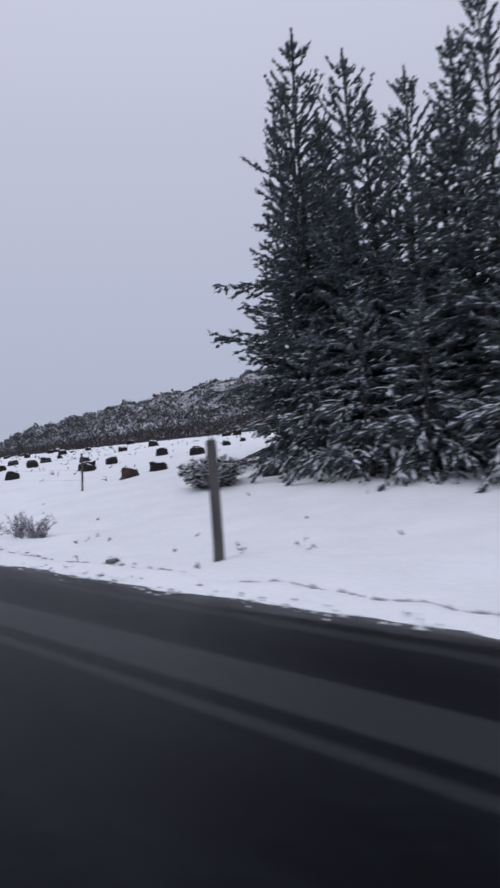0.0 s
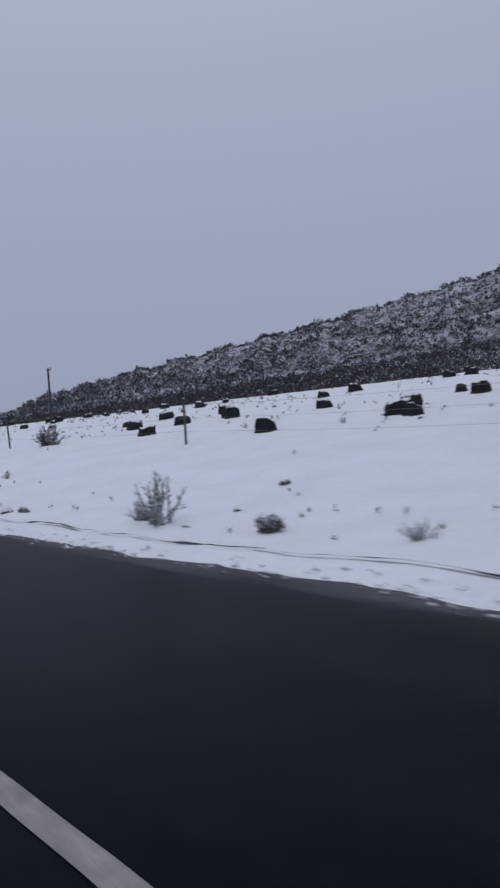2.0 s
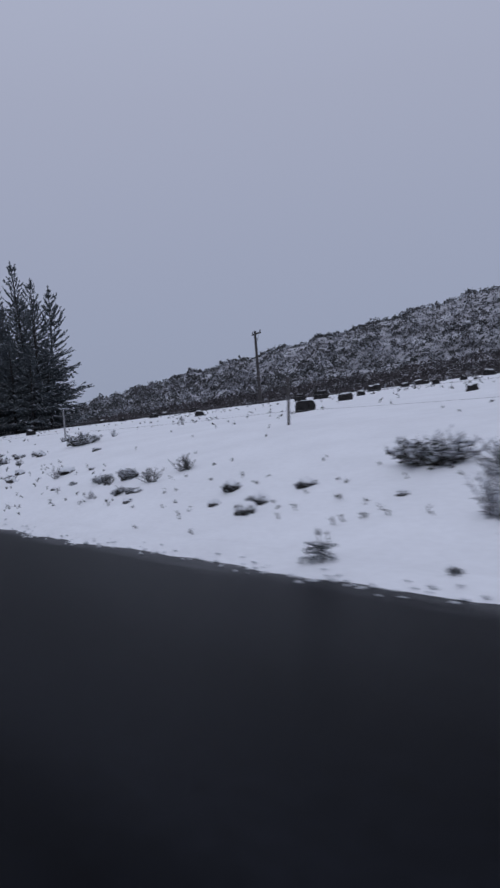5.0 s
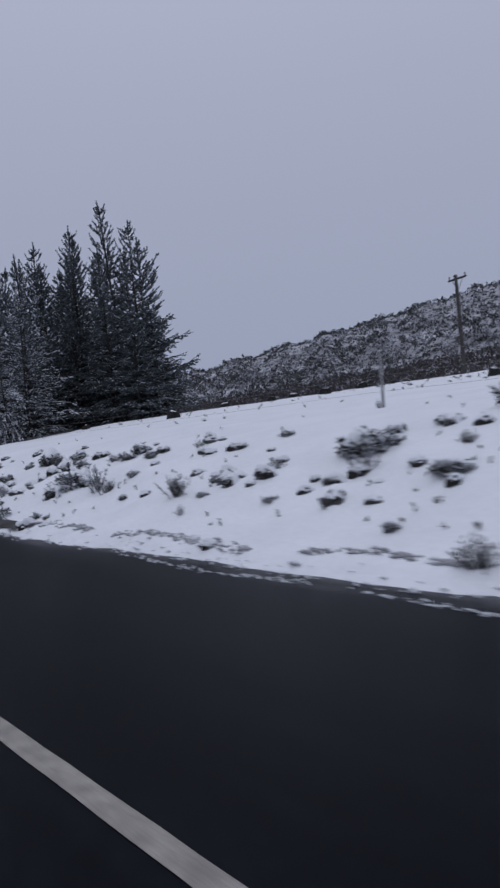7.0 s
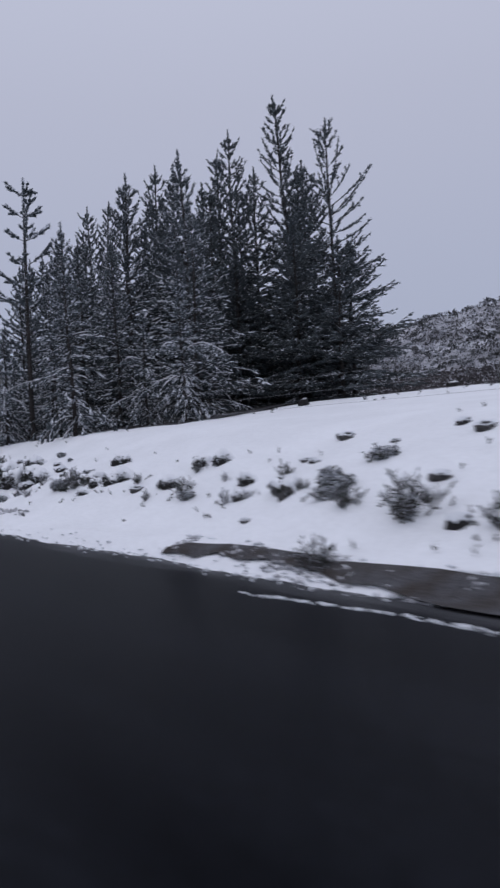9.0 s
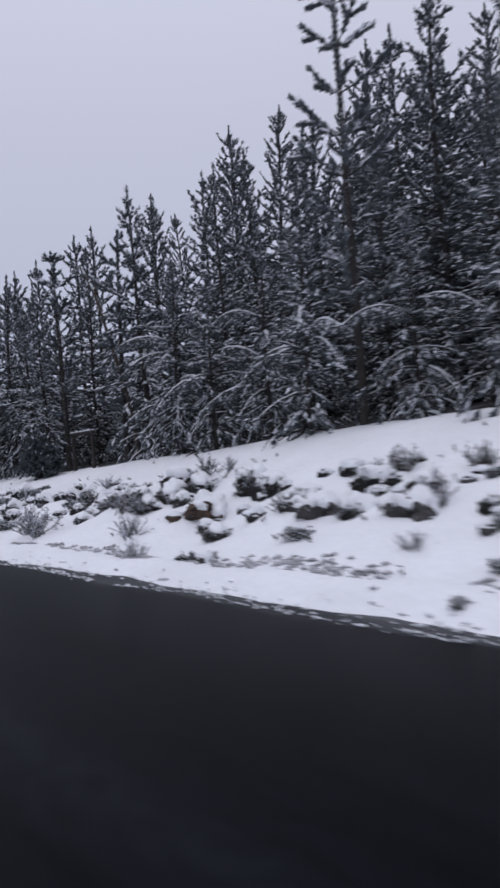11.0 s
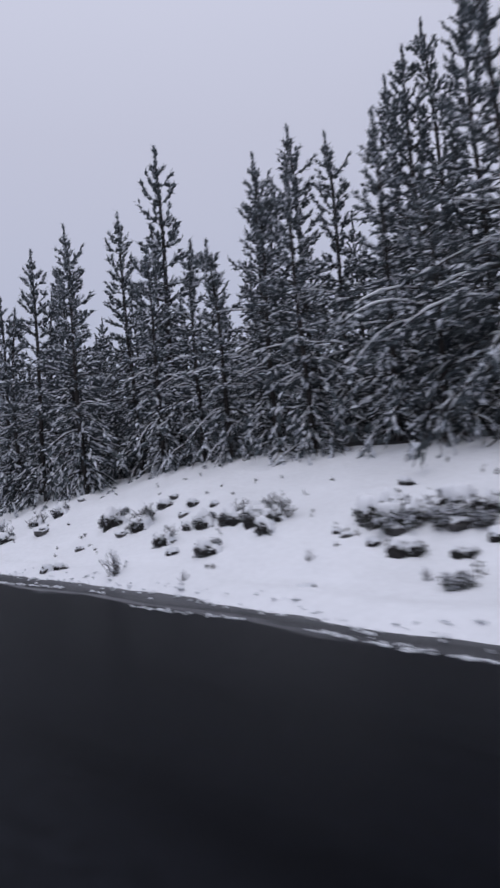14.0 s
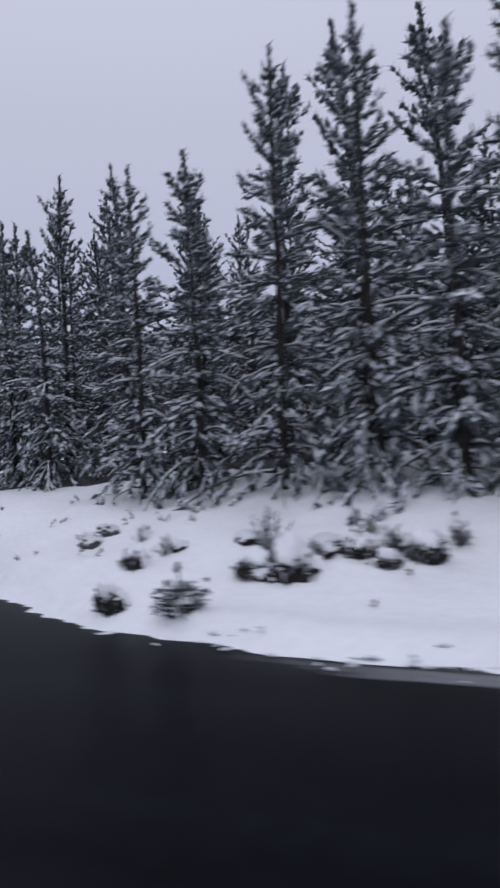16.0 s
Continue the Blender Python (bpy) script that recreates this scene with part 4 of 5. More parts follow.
# a broken, bent sapling leaning over the gap
def bent_sapling():
    root = thing("bent_sapling", "leaning bare sapling with a looped snow-covered tip", "tree")
    b, s = Bag(), Bag()
    line = np.array([(-105.1, 11.2, 1.6), (-105.5, 11.1, 3.6), (-106.1, 11.0, 5.3), (-106.5, 11.0, 6.2), (-106.85, 11.0, 6.9), (-107.05, 11.0, 7.2), (-107.65, 11.0, 7.9)])
    tube(b, line, np.linspace(0.07, 0.025, len(line)), 6)
    hook = np.array([(-106.75, 11.0, 6.75), (-106.7, 11.0, 7.1), (-106.95, 11.0, 7.25), (-107.2, 11.0, 7.0), (-107.4, 11.0, 6.85)])
    tube(b, hook, np.linspace(0.035, 0.015, 5), 5)
    part("stem", b.mesh("stem", [TWIG], True), root)
    q = (line[3:-1] + line[4:]) / 2 + np.array([0, 0, 0.05])
    lumps(s, np.random.default_rng(1), q, unit(line[4:] - line[3:-1]), np.full(len(q), 0.6), np.full(len(q), 0.04))
    part("clinging_snow", s.mesh("clinging_snow", [SNOW_ON], True), root, "white snow along the stem")


bent_sapling()


# ---- shrubs on the bank ----
def shrub(name, label, seed, wide, high, stems, leaves, snow, upright, mats=(TWIG, HEATH)):
    rng = np.random.default_rng(seed)
    root = thing(name, label, "shrub", "shrubs on the bank")
    tw, lf, sn = Bag(), Bag(), Bag()
    P, D = [], []
    for _ in range(stems):
        az = rng.uniform(0, 6.28)
        out = wide * 0.5 * np.sqrt(rng.uniform(0.02, 1)) * (1 - 0.45 * upright)
        h = high * rng.uniform(0.55, 1.0) * (1 - 0.35 * (out / wide * 2) ** 2 * (1 - upright))
        t = np.linspace(0, 1, 4)
        b0 = rng.normal(0, 0.05 * wide, 2)
        line = np.stack([b0[0] + np.cos(az) * out * t ** 0.8, b0[1] + np.sin(az) * out * t ** 0.8, -0.05 + (h + 0.05) * t ** 1.2], 1)
        tube(tw, line, 0.012 * (1 - 0.75 * t) + 0.002, 3, cap=False)
        for tt in np.linspace(0.35, 1.0, 4):
            p = np.array([np.interp(tt, t, line[:, c]) for c in range(3)])
            for _k in range(leaves):
                d = np.array([np.cos(az), np.sin(az), 0.6 + upright]) + rng.normal(0, 0.7, 3)
                P.append(p + rng.normal(0, 0.03, 3))
                D.append(d)
    part("twig_tangle", tw.mesh("twig_tangle", [mats[0]]), root, "thin twigs", "stuff")
    if P:
        P, D = np.array(P), unit(np.array(D))
        brushes(lf, rng, P, D, np.full(len(P), 0.10), 0.11, 0.018, 7, spread=1.0, frost=0.6)
        part("foliage", lf.mesh("foliage", [mats[1], FROST]), root, "dark winter leaves", "stuff")
        n = int(len(P) * snow)
        pick = rng.choice(len(P), n, replace=False)
        q = P[pick] + D[pick] * 0.07 + np.array([0, 0, 0.03])
        lumps(sn, rng, q, unit(D[pick] * np.array([1, 1, 0.2])), rng.uniform(0.08, 0.2, n), rng.uniform(0.025, 0.05, n))
        part("clinging_snow", sn.mesh("clinging_snow", [SNOW_ON], True), root, "white snow on the twigs", "stuff")
    return root


SHRUBS = [shrub("shrub", "low dark shrub half buried in snow", 101, 0.9, 0.36, 24, 2, 0.42, 0.0),
          shrub("shrub", "rounded dark heath shrub with snow caught in it", 102, 0.7, 0.46, 24, 2, 0.32, 0.25),
          shrub("shrub", "wide straggling shrub with snow on its twigs", 103, 1.3, 0.42, 30, 2, 0.5, 0.1),
          shrub("shrub", "small dark tuft sticking out of the snow", 104, 0.4, 0.26, 16, 2, 0.15, 0.1)]


def twiggy_shrub(seed, wide, high, fingers, needle, lean=0.0, leaf=FROSTTWIG, frost=0.5, label="upright bare twiggy shrub dusted with snow"):
    """Long brushy fingers that fan out of one root, frosted along their length."""
    rng = np.random.default_rng(seed)
    root = thing("shrub", label, "shrub", "shrubs on the bank")
    tw, lf = Bag(), Bag()
    P, D, L = [], [], []
    for i in range(fingers):
        az = 2 * np.pi * i / fingers * 2.4 + rng.normal(0, 0.3)
        out = wide * 0.5 * rng.uniform(0.1, 1.0)
        h = high * rng.uniform(0.4, 1.0) * (1 - 0.35 * (2 * out / wide) ** 2)
        t = np.linspace(0, 1, 5)
        b0 = rng.normal(0, 0.09 * wide, 2)
        line = np.stack([b0[0] + (np.cos(az) * out + lean * h) * t ** 1.2, b0[1] + np.sin(az) * out * t ** 1.2, -0.06 + (h + 0.06) * t], 1)
        tube(tw, line, 0.010 * (1 - 0.8 * t) + 0.002, 3, cap=False)
        for tt in np.arange(0.04, 1.0, 0.075 / high):
            p = np.array([np.interp(tt, t, line[:, c]) for c in range(3)])
            P.append(p)
            D.append(unit(line[-1] - line[0]) + rng.normal(0, 0.25, 3))
            L.append(0.07)
            if rng.uniform() < 0.25:
                P.append(p)
                D.append(unit(line[-1] - line[0]) + rng.normal(0, 0.6, 3))
                L.append(0.14)
    part("twig_tangle", tw.mesh("twig_tangle", [TWIG]), root, "thin twigs", "stuff")
    brushes(lf, rng, np.array(P), unit(np.array(D)), np.array(L), needle, 0.009, 6, spread=0.5, frost=frost)
    part("foliage", lf.mesh("foliage", [leaf, FROST]), root, "brushy twig tips", "stuff")
    return root


UPRIGHT = [twiggy_shrub(111, 0.9, 0.75, 19, 0.055, frost=0.75),
           pine("pine_seedling", "little pine seedling standing in the snow", "seedlings on the bank", 112, 1.4, 0.5, 0.5, 0.4, gap=0.17, node=0.16, needles=8, fat=0.8, tip=0.5),
           twiggy_shrub(113, 0.8, 0.8, 12, 0.05, 0.3), twiggy_shrub(114, 1.2, 0.6, 24, 0.06, frost=0.75),
           twiggy_shrub(115, 0.8, 0.66, 24, 0.075, 0.0, HEATH, 0.28, "dense dark tuft of upright stems in the snow")]


def place(kind, x, y, s, turn, sink=0.03):
    m = pose(x, y, at(x, y) - sink, 0, 0, turn) @ Matrix.Diagonal((s, s, s * 0.95, 1))
    return settle(kind, m)


rng = np.random.default_rng(17)


def bank(kind, *spots):
    """Sets shrubs or clods of one kind at x, y with a size."""
    for x, y, s in spots:
        place(kind, x, y, s, rng.uniform(0, 360))


# those that stand out
MOUND = shrub("shrub", "dense rounded shrub heaped with snow beside the pines", 119, 1.7, 0.85, 90, 3, 0.9, 0.05, (FROSTTWIG, HEATH))
bank(MOUND, (-9.2, 12.0, 1.0))
bank(UPRIGHT[4], (-10.5, 6.35, 0.68), (-11.6, 6.2, 0.5))
bank(UPRIGHT[3], (-10.3, 6.4, 0.68), (-8.45, 6.5, 0.95), (-42.9, 8.7, 0.9), (-38.8, 6.35, 0.6))
bank(UPRIGHT[0], (-8.9, 6.45, 0.8), (-8.2, 6.6, 0.6), (-40.9, 6.6, 0.85), (-38.8, 6.3, 0.8))
bank(SHRUBS[2], (-43.1, 8.4, 0.9), (-60.9, 8.25, 0.8))
bank(UPRIGHT[4], (-56.9, 4.93, 0.5), (-63.4, 6.27, 0.6))
bank(SHRUBS[1], (-38.9, 8.9, 0.6), (-37.4, 8.85, 0.7), (-37.1, 9.1, 0.6))
bank(SHRUBS[3], (-3.3, 5.3, 0.37))
bank(UPRIGHT[0], (-35.1, 11.9, 1.1), (-34.6, 7.9, 0.6))
bank(UPRIGHT[4], (-35.4, 11.8, 1.2), (-35.0, 7.6, 0.75))
bank(UPRIGHT[3], (-96.78, 5.79, 0.7), (-100.29, 5.68, 0.8), (-99.86, 5.65, 0.85), (-110.4, 5.9, 0.7))
bank(UPRIGHT[2], (-97.9, 6.3, 0.68), (-102.0, 6.4, 0.6))
bank(UPRIGHT[0], (-10.6, 6.42, 0.46), (-13, 6.26, 0.42), (-19.8, 5.88, 1.1), (-20.4, 5.96, 0.52), (-25.9, 5.96, 0.31), (-29.7, 7.84, 0.36), (-40, 5.89, 0.62), (-40.4, 9.66, 0.36),
     (-56.9, 4.97, 0.25), (-62.5, 5.73, 0.26), (-67.4, 6.89, 0.82), (-71.3, 6.25, 0.44), (-97.5, 8.42, 0.43), (-116.1, 5.77, 0.23))
bank(UPRIGHT[4], (-10.8, 6.16, 0.44), (-13.9, 6.23, 0.39), (-20.3, 6.02, 0.31), (-30.1, 7.46, 0.59), (-39.7, 6.6, 0.43), (-41.6, 7.87, 0.61), (-48.9, 7.19, 0.52), (-49, 8.08, 0.6),
     (-50.6, 7.11, 0.42), (-60.9, 8.23, 0.66), (-66.8, 6.85, 0.44), (-68.9, 6.8, 0.58), (-69.5, 8.43, 0.37), (-72.2, 8.13, 0.57), (-73.8, 8.39, 0.32), (-74.2, 6.48, 0.61),
     (-75.3, 6.31, 0.97), (-75.3, 4.9, 0.62), (-88, 6.83, 0.37))
bank(UPRIGHT[4], (-88.4, 6.71, 0.35), (-89.3, 7.14, 0.63), (-91.9, 7.92, 0.61), (-93, 7.78, 0.65), (-93.2, 7.48, 0.65), (-94.2, 6.67, 0.48), (-97.2, 7.63, 0.94), (-100.2, 6.91, 0.67),
     (-116.5, 7.15, 0.42), (-117.3, 7.2, 0.38), (-117.4, 6.72, 0.37))
bank(UPRIGHT[3], (-15.5, 6.21, 0.42), (-41.7, 8.22, 0.9), (-60.4, 7.53, 0.61), (-67, 6.84, 0.38), (-88, 6.88, 0.54), (-91.4, 5.81, 0.4), (-95.9, 5.29, 0.54))
bank(UPRIGHT[2], (-37.6, 5.08, 0.32), (-91.8, 6.88, 0.73), (-117.7, 5.84, 0.23))
bank(UPRIGHT[1], (-41.8, 4.91, 0.24), (-68.3, 6.7, 0.48), (-69.1, 5.42, 0.29))
bank(SHRUBS[0], (-36.1, 5.42, 0.26), (-58.8, 7.35, 0.56), (-60.4, 9.57, 0.47), (-61.2, 9.28, 0.37), (-64.4, 9.68, 0.38), (-66.6, 7.32, 0.34), (-68, 7.02, 0.43), (-68.8, 8.4, 0.56),
     (-72.1, 8.75, 0.52), (-77.1, 8.11, 0.55), (-90.3, 4.91, 0.23), (-93.4, 6.15, 0.47))
bank(SHRUBS[1], (-17.7, 6.11, 0.49), (-37.9, 8.37, 0.62), (-38.3, 7.54, 0.36), (-39.5, 8.11, 0.45), (-45.1, 6.72, 0.35), (-58.4, 5.64, 0.26), (-60, 6.5, 0.31), (-62.9, 6.42, 0.23),
     (-88.6, 8.35, 0.33), (-90.3, 5.59, 0.31), (-90.6, 6.26, 0.41))
bank(SHRUBS[2], (-12.1, 6.32, 0.3), (-59.8, 10.98, 0.91), (-70.4, 5.47, 0.69))
bank(SHRUBS[3], (-19.3, 6.97, 0.23), (-19.3, 6.01, 0.21), (-20, 8.67, 0.35), (-24.5, 5.94, 0.39), (-38.3, 6.65, 0.39), (-38.9, 5.18, 0.24), (-39.1, 8.52, 0.31), (-40.2, 4.91, 0.27),
     (-67, 5.53, 0.28), (-67.6, 5.54, 0.47), (-67.9, 8.68, 0.31), (-69, 8.94, 0.88), (-70.5, 8.1, 0.69), (-71.2, 8.37, 0.46), (-73.8, 7.26, 0.81), (-74.2, 8.15, 0.54),
     (-87.8, 8.21, 0.35), (-88.9, 4.91, 0.23), (-93, 6.64, 0.35), (-94.6, 5.29, 0.5), (-117, 7.35, 0.51))
bank(UPRIGHT[0], (-125.9, 5.9, 0.62), (-120.57, 5.12, 0.5), (-131.85, 6.55, 0.62), (-133.35, 6.65, 0.3), (-132.85, 6.3, 0.34), (-119.1, 5.15, 0.2))
bank(UPRIGHT[4], (-129.05, 6.85, 0.5), (-130.6, 6.5, 0.4), (-120.0, 7.0, 0.5), (-122.45, 6.9, 0.5), (-118.95, 6.75, 0.45), (-126.2, 6.75, 0.36), (-128.2, 6.75, 0.36), (-130.1, 7.0, 0.4))
bank(UPRIGHT[1], (-132.0, 5.1, 0.3))
# the many along the bank
for lo, hi, n in ((-118, -97, 70), (-88, -76, 26), (-57, -46, 8), (-150, -133, 16)):
    for _ in range(n):
        x, y = rng.uniform(lo, hi), rng.triangular(5.6, 6.8, 8.0)
        k = SHRUBS[int(rng.choice([0, 0, 1, 1, 3, 3]))] if rng.uniform() < 0.6 else UPRIGHT[int(rng.choice([0, 2, 3, 4, 4, 4]))]
        place(k, x, y, rng.uniform(0.25, 0.6), rng.uniform(0, 360), 0.04)
for _ in range(16):
    x, y = rng.uniform(-78, -58), rng.uniform(6.2, 9.5)
    place(SHRUBS[int(rng.choice([0, 1, 3]))] if rng.uniform() < 0.6 else UPRIGHT[4], x, y, rng.uniform(0.2, 0.42), rng.uniform(0, 360), 0.03)
for _ in range(20):
    x, y = rng.uniform(-88, -24), rng.uniform(10.5, 34)
    place(UPRIGHT[int(rng.choice([0, 2]))], x, y, rng.uniform(0.25, 0.5), rng.uniform(0, 360), 0.03)


# the dense dark bush beside the gap in the plantation
def dark_bush(x, y, wide, high):
    rng = np.random.default_rng(141)
    root = thing("bush", "dense dark evergreen bush standing clear of snow", "shrub")
    tw, lf = Bag(), Bag()
    P, D = [], []
    for _ in range(110):
        a, e = rng.uniform(0, 6.28), np.arcsin(rng.uniform(0.0, 1.0))
        tip = np.array([np.cos(a) * np.cos(e) * wide * 0.5, np.sin(a) * np.cos(e) * wide * 0.5, np.sin(e) * high * 0.75 + 0.22 * high]) * rng.uniform(0.75, 1.05)
        base = np.array([tip[0] * 0.1, tip[1] * 0.1, -0.05])
        t = np.linspace(0, 1, 3)[:, None]
        tube(tw, base + (tip - base) * t, [0.02, 0.012, 0.004], 3, cap=False)
        for k in np.linspace(0.55, 1.0, 5):
            P.append(base + (tip - base) * k + rng.normal(0, 0.05, 3))
            D.append(tip - base + rng.normal(0, 0.4, 3))
    part("branch_tangle", tw.mesh("branch_tangle", [BARK]), root, "dark branches", "stuff")
    brushes(lf, rng, np.array(P), unit(np.array(D)), np.full(len(P), 0.2), 0.13, 0.04, 10, spread=0.9, frost=0.03)
    part("foliage", lf.mesh("foliage", [NEEDLES, FROST]), root, "dark evergreen leaves", "stuff")
    root.matrix_basis = pose(x, y, at(x, y) - 0.03)


dark_bush(-108.6, 9.7, 1.2, 1.25)


# ---- clods of bare earth and stones on the bank ----
def clod(name, label, cat, seed, mat, snow_share):
    rng = np.random.default_rng(seed)
    bm = bmesh.new()
    bmesh.ops.create_icosphere(bm, subdivisions=3, radius=0.5)
    for v in bm.verts:
        n = noise.noise(v.co * 3.1 + Vector((seed, 0, 0))) * 0.4 + noise.noise(v.co * 7.0 + Vector((0, seed, 0))) * 0.2 + noise.noise(v.co * 15.0) * 0.14 + noise.noise(v.co * 31.0) * 0.05
        v.co *= 1 + n
        v.co.z *= 0.8
    root = thing(name, label, cat, "clods on the bank")
    me = bpy.data.meshes.new(name)
    bm.to_mesh(me)
    me.materials.append(mat)
    part("lump", me, root)
    for v in list(bm.verts):
        if v.co.z < snow_share + 0.08 * noise.noise(v.co * 5):
            bm.verts.remove(v)
        else:
            v.co += Vector((0, 0, 0.035))
    m2 = bpy.data.meshes.new("snow_cap")
    bm.to_mesh(m2)
    bm.free()
    m2.materials.append(SNOW_ON)
    for p in m2.polygons:
        p.use_smooth = True
    part("snow_cap", m2, root, "thin cap of white snow")
    return root


CLODS = [clod("earth_clod", "bare reddish-brown earth breaking out of the snow", "earth", 1, EARTH, 0.14),
         clod("stone", "dark stone with a cap of snow", "stone", 2, STONE, 0.02),
         clod("peat_clod", "dark clod of peat under a cap of snow", "earth", 3, CHAR, 0.0)]
for x, y, s in ((-96.4, 6.4, 0.3), (-99.3, 6.55, 0.25), (-108.3, 6.2, 0.3)):
    place(CLODS[0], x, y, s, rng.uniform(0, 360), 0.02)
bank(CLODS[2], (-25, 5.75, 0.41), (-36.7, 5.07, 0.21), (-37.4, 10.17, 0.37), (-53.7, 7.6, 0.41), (-59.9, 7.23, 0.19), (-60.6, 4.9, 0.23), (-61.2, 7.36, 0.12), (-61.3, 5.15, 0.16),
     (-62.2, 7.19, 0.26), (-62.7, 7.19, 0.12), (-63, 7.09, 0.18), (-63.6, 7.25, 0.21), (-65.6, 4.91, 0.2), (-65.7, 8.66, 0.3), (-66.4, 4.9, 0.39), (-87.5, 5, 0.21), (-117.2, 5.27, 0.2),
     (-120.8, 6.21, 0.26), (-122.5, 5.12, 0.28), (-131.6, 6.02, 0.35), (-132.6, 4.9, 0.18))
for _ in range(34):
    x, y = rng.uniform(-80, -56), rng.uniform(6.0, 9.8)
    place(CLODS[int(rng.integers(1, 3))], x, y, rng.uniform(0.14, 0.32), rng.uniform(0, 360), 0.0)
for _ in range(80):
    x, y = rng.uniform(-136, -40), rng.triangular(5.6, 6.9, 8.2)
    if x > -86 and rng.uniform() < 0.5:
        continue
    place(CLODS[int(rng.integers(1, 3))], x, y, rng.uniform(0.12, 0.3), rng.uniform(0, 360), 0.0)
for _ in range(90):
    x, y = rng.uniform(-118, -87), rng.triangular(6.3, 7.2, 8.2)
    k = CLODS[int(rng.integers(1, 3))] if rng.uniform() < 0.72 else SHRUBS[int(rng.choice([0, 1, 3, 3]))]
    place(k, x, y, rng.uniform(0.15, 0.42), rng.uniform(0, 360), 0.0)


def hummock(seed, mat, label, tufts):
    """A knob of the bank: dark broken face towards the road, heath along it, a thick pillow of snow over the top and back."""
    rng = np.random.default_rng(seed)
    root = thing("hummock", label, "hummock", "hummocks on the bank")
    bm = bmesh.new()
    bmesh.ops.create_icosphere(bm, subdivisions=4, radius=0.5)
    off = Vector((seed * 1.7, seed * 0.9, 0))
    for v in bm.verts:
        n = noise.noise(v.co * 2.6 + off) * 0.5 + noise.noise(v.co * 6.0 + off) * 0.28 + noise.noise(v.co * 14.0 + off) * 0.14
        v.co *= 1 + n
        v.co = Vector((v.co.x, v.co.y * 0.7, v.co.z * 0.55))
    me = bpy.data.meshes.new("face")
    bm.to_mesh(me)
    me.materials.append(mat)
    part("face", me, root, "dark broken face")
    bm.normal_update()
    face = [(v.co.copy(), v.normal.copy()) for v in bm.verts if v.co.y < -0.02 and -0.1 < v.co.z < 0.2]
    gone = [v for v in bm.verts if v.co.z < 0.13 + 0.14 * noise.noise(v.co * 5.0 + off) + (0.0 if v.co.y < 0.05 else -0.3)]
    bmesh.ops.delete(bm, geom=gone, context="VERTS")
    for v in bm.verts:
        rim = any(e.is_boundary for e in v.link_edges)
        v.co += Vector((0, 0, 0.004)) if rim else v.normal * 0.03 + Vector((0, 0, 0.045 + 0.03 * noise.noise(v.co * 4.0)))
    cap = bpy.data.meshes.new("snow_pillow")
    bm.to_mesh(cap)
    bm.free()
    cap.materials.append(SNOW)
    cap.polygons.foreach_set("use_smooth", np.ones(len(cap.polygons), dtype=bool))
    part("snow_pillow", cap, root, "thick rounded pillow of snow")
    if tufts and face:
        pick = rng.choice(len(face), min(tufts, len(face)), replace=False)
        P = np.array([face[i][0] for i in pick])
        D = unit(np.array([face[i][1] for i in pick]) + np.array([0, 0, 0.5]) + rng.normal(0, 0.35, (len(pick), 3)))
        b = Bag()
        brushes(b, rng, P, D, np.full(len(P), 0.09), 0.09, 0.012, 9, spread=0.9, frost=0.35)
        part("heath", b.mesh("heath", [HEATH, FROST]), root, "dark heath tips dusted with snow", "stuff")
    return root


HUMMOCKS = [hummock(1, CHAR, "heathy knob of the bank under a pillow of snow", 40), hummock(2, CHAR, "dark broken knob of peat under a pillow of snow", 22),
            hummock(3, STONE, "stony knob of the bank with snow on top", 12), hummock(5, CHAR, "ragged heathy knob half buried in snow", 60),
            hummock(4, EARTH, "bare reddish-brown earth face under a pillow of snow", 6)]


def knob(k, x, y, size, tall=1.3):
    m = pose(x, y, at(x, y) - 0.03 * size, 0, 0, rng.uniform(-40, 40)) @ Matrix.Diagonal((size, size, size * tall * rng.uniform(0.8, 1.15), 1))
    return settle(HUMMOCKS[k], m)


for k, x, y, size in ((0, -88.5, 6.95, 0.75), (3, -89.5, 7.3, 0.8), (0, -87.9, 7.2, 0.7), (3, -89.0, 7.8, 0.6), (1, -93.2, 7.5, 0.7), (3, -97.5, 7.2, 0.8), (2, -90.5, 6.3, 0.42), (4, -96.0, 6.7, 0.85),
                      (1, -98.2, 7.8, 0.75), (4, -99.6, 6.9, 0.55), (2, -94.3, 5.35, 0.3), (1, -95.5, 6.35, 0.4), (0, -95.8, 7.5, 0.7), (3, -97.0, 7.4, 0.6), (1, -117.7, 7.05, 0.55)):
    knob(k, x, y, size)
for k, x, y, size in ((0, -117.1, 7.2, 0.6), (1, -116.6, 7.3, 0.55), (0, -65.2, 9.0, 0.42), (2, -62.8, 7.05, 0.36), (1, -63.3, 7.3, 0.36), (0, -67.9, 8.9, 0.42), (3, -73.3, 8.5, 0.7), (0, -71.0, 8.9, 0.5),
                      (3, -72.1, 6.5, 0.5), (3, -61.1, 8.24, 0.7), (0, -61.0, 8.47, 0.55), (1, -59.0, 7.45, 0.36), (2, -60.4, 9.56, 0.45), (1, -62.0, 7.02, 0.35), (0, -62.7, 6.86, 0.35), (2, -60.0, 6.43, 0.3), (1, -65.9, 8.63, 0.3), (1, -67.3, 9.84, 0.35), (0, -61.2, 9.18, 0.35), (4, -112.5, 6.12, 0.8), (4, -108.7, 6.45, 0.75), (4, -109.5, 6.60, 0.5)):
    knob(k, x, y, size)
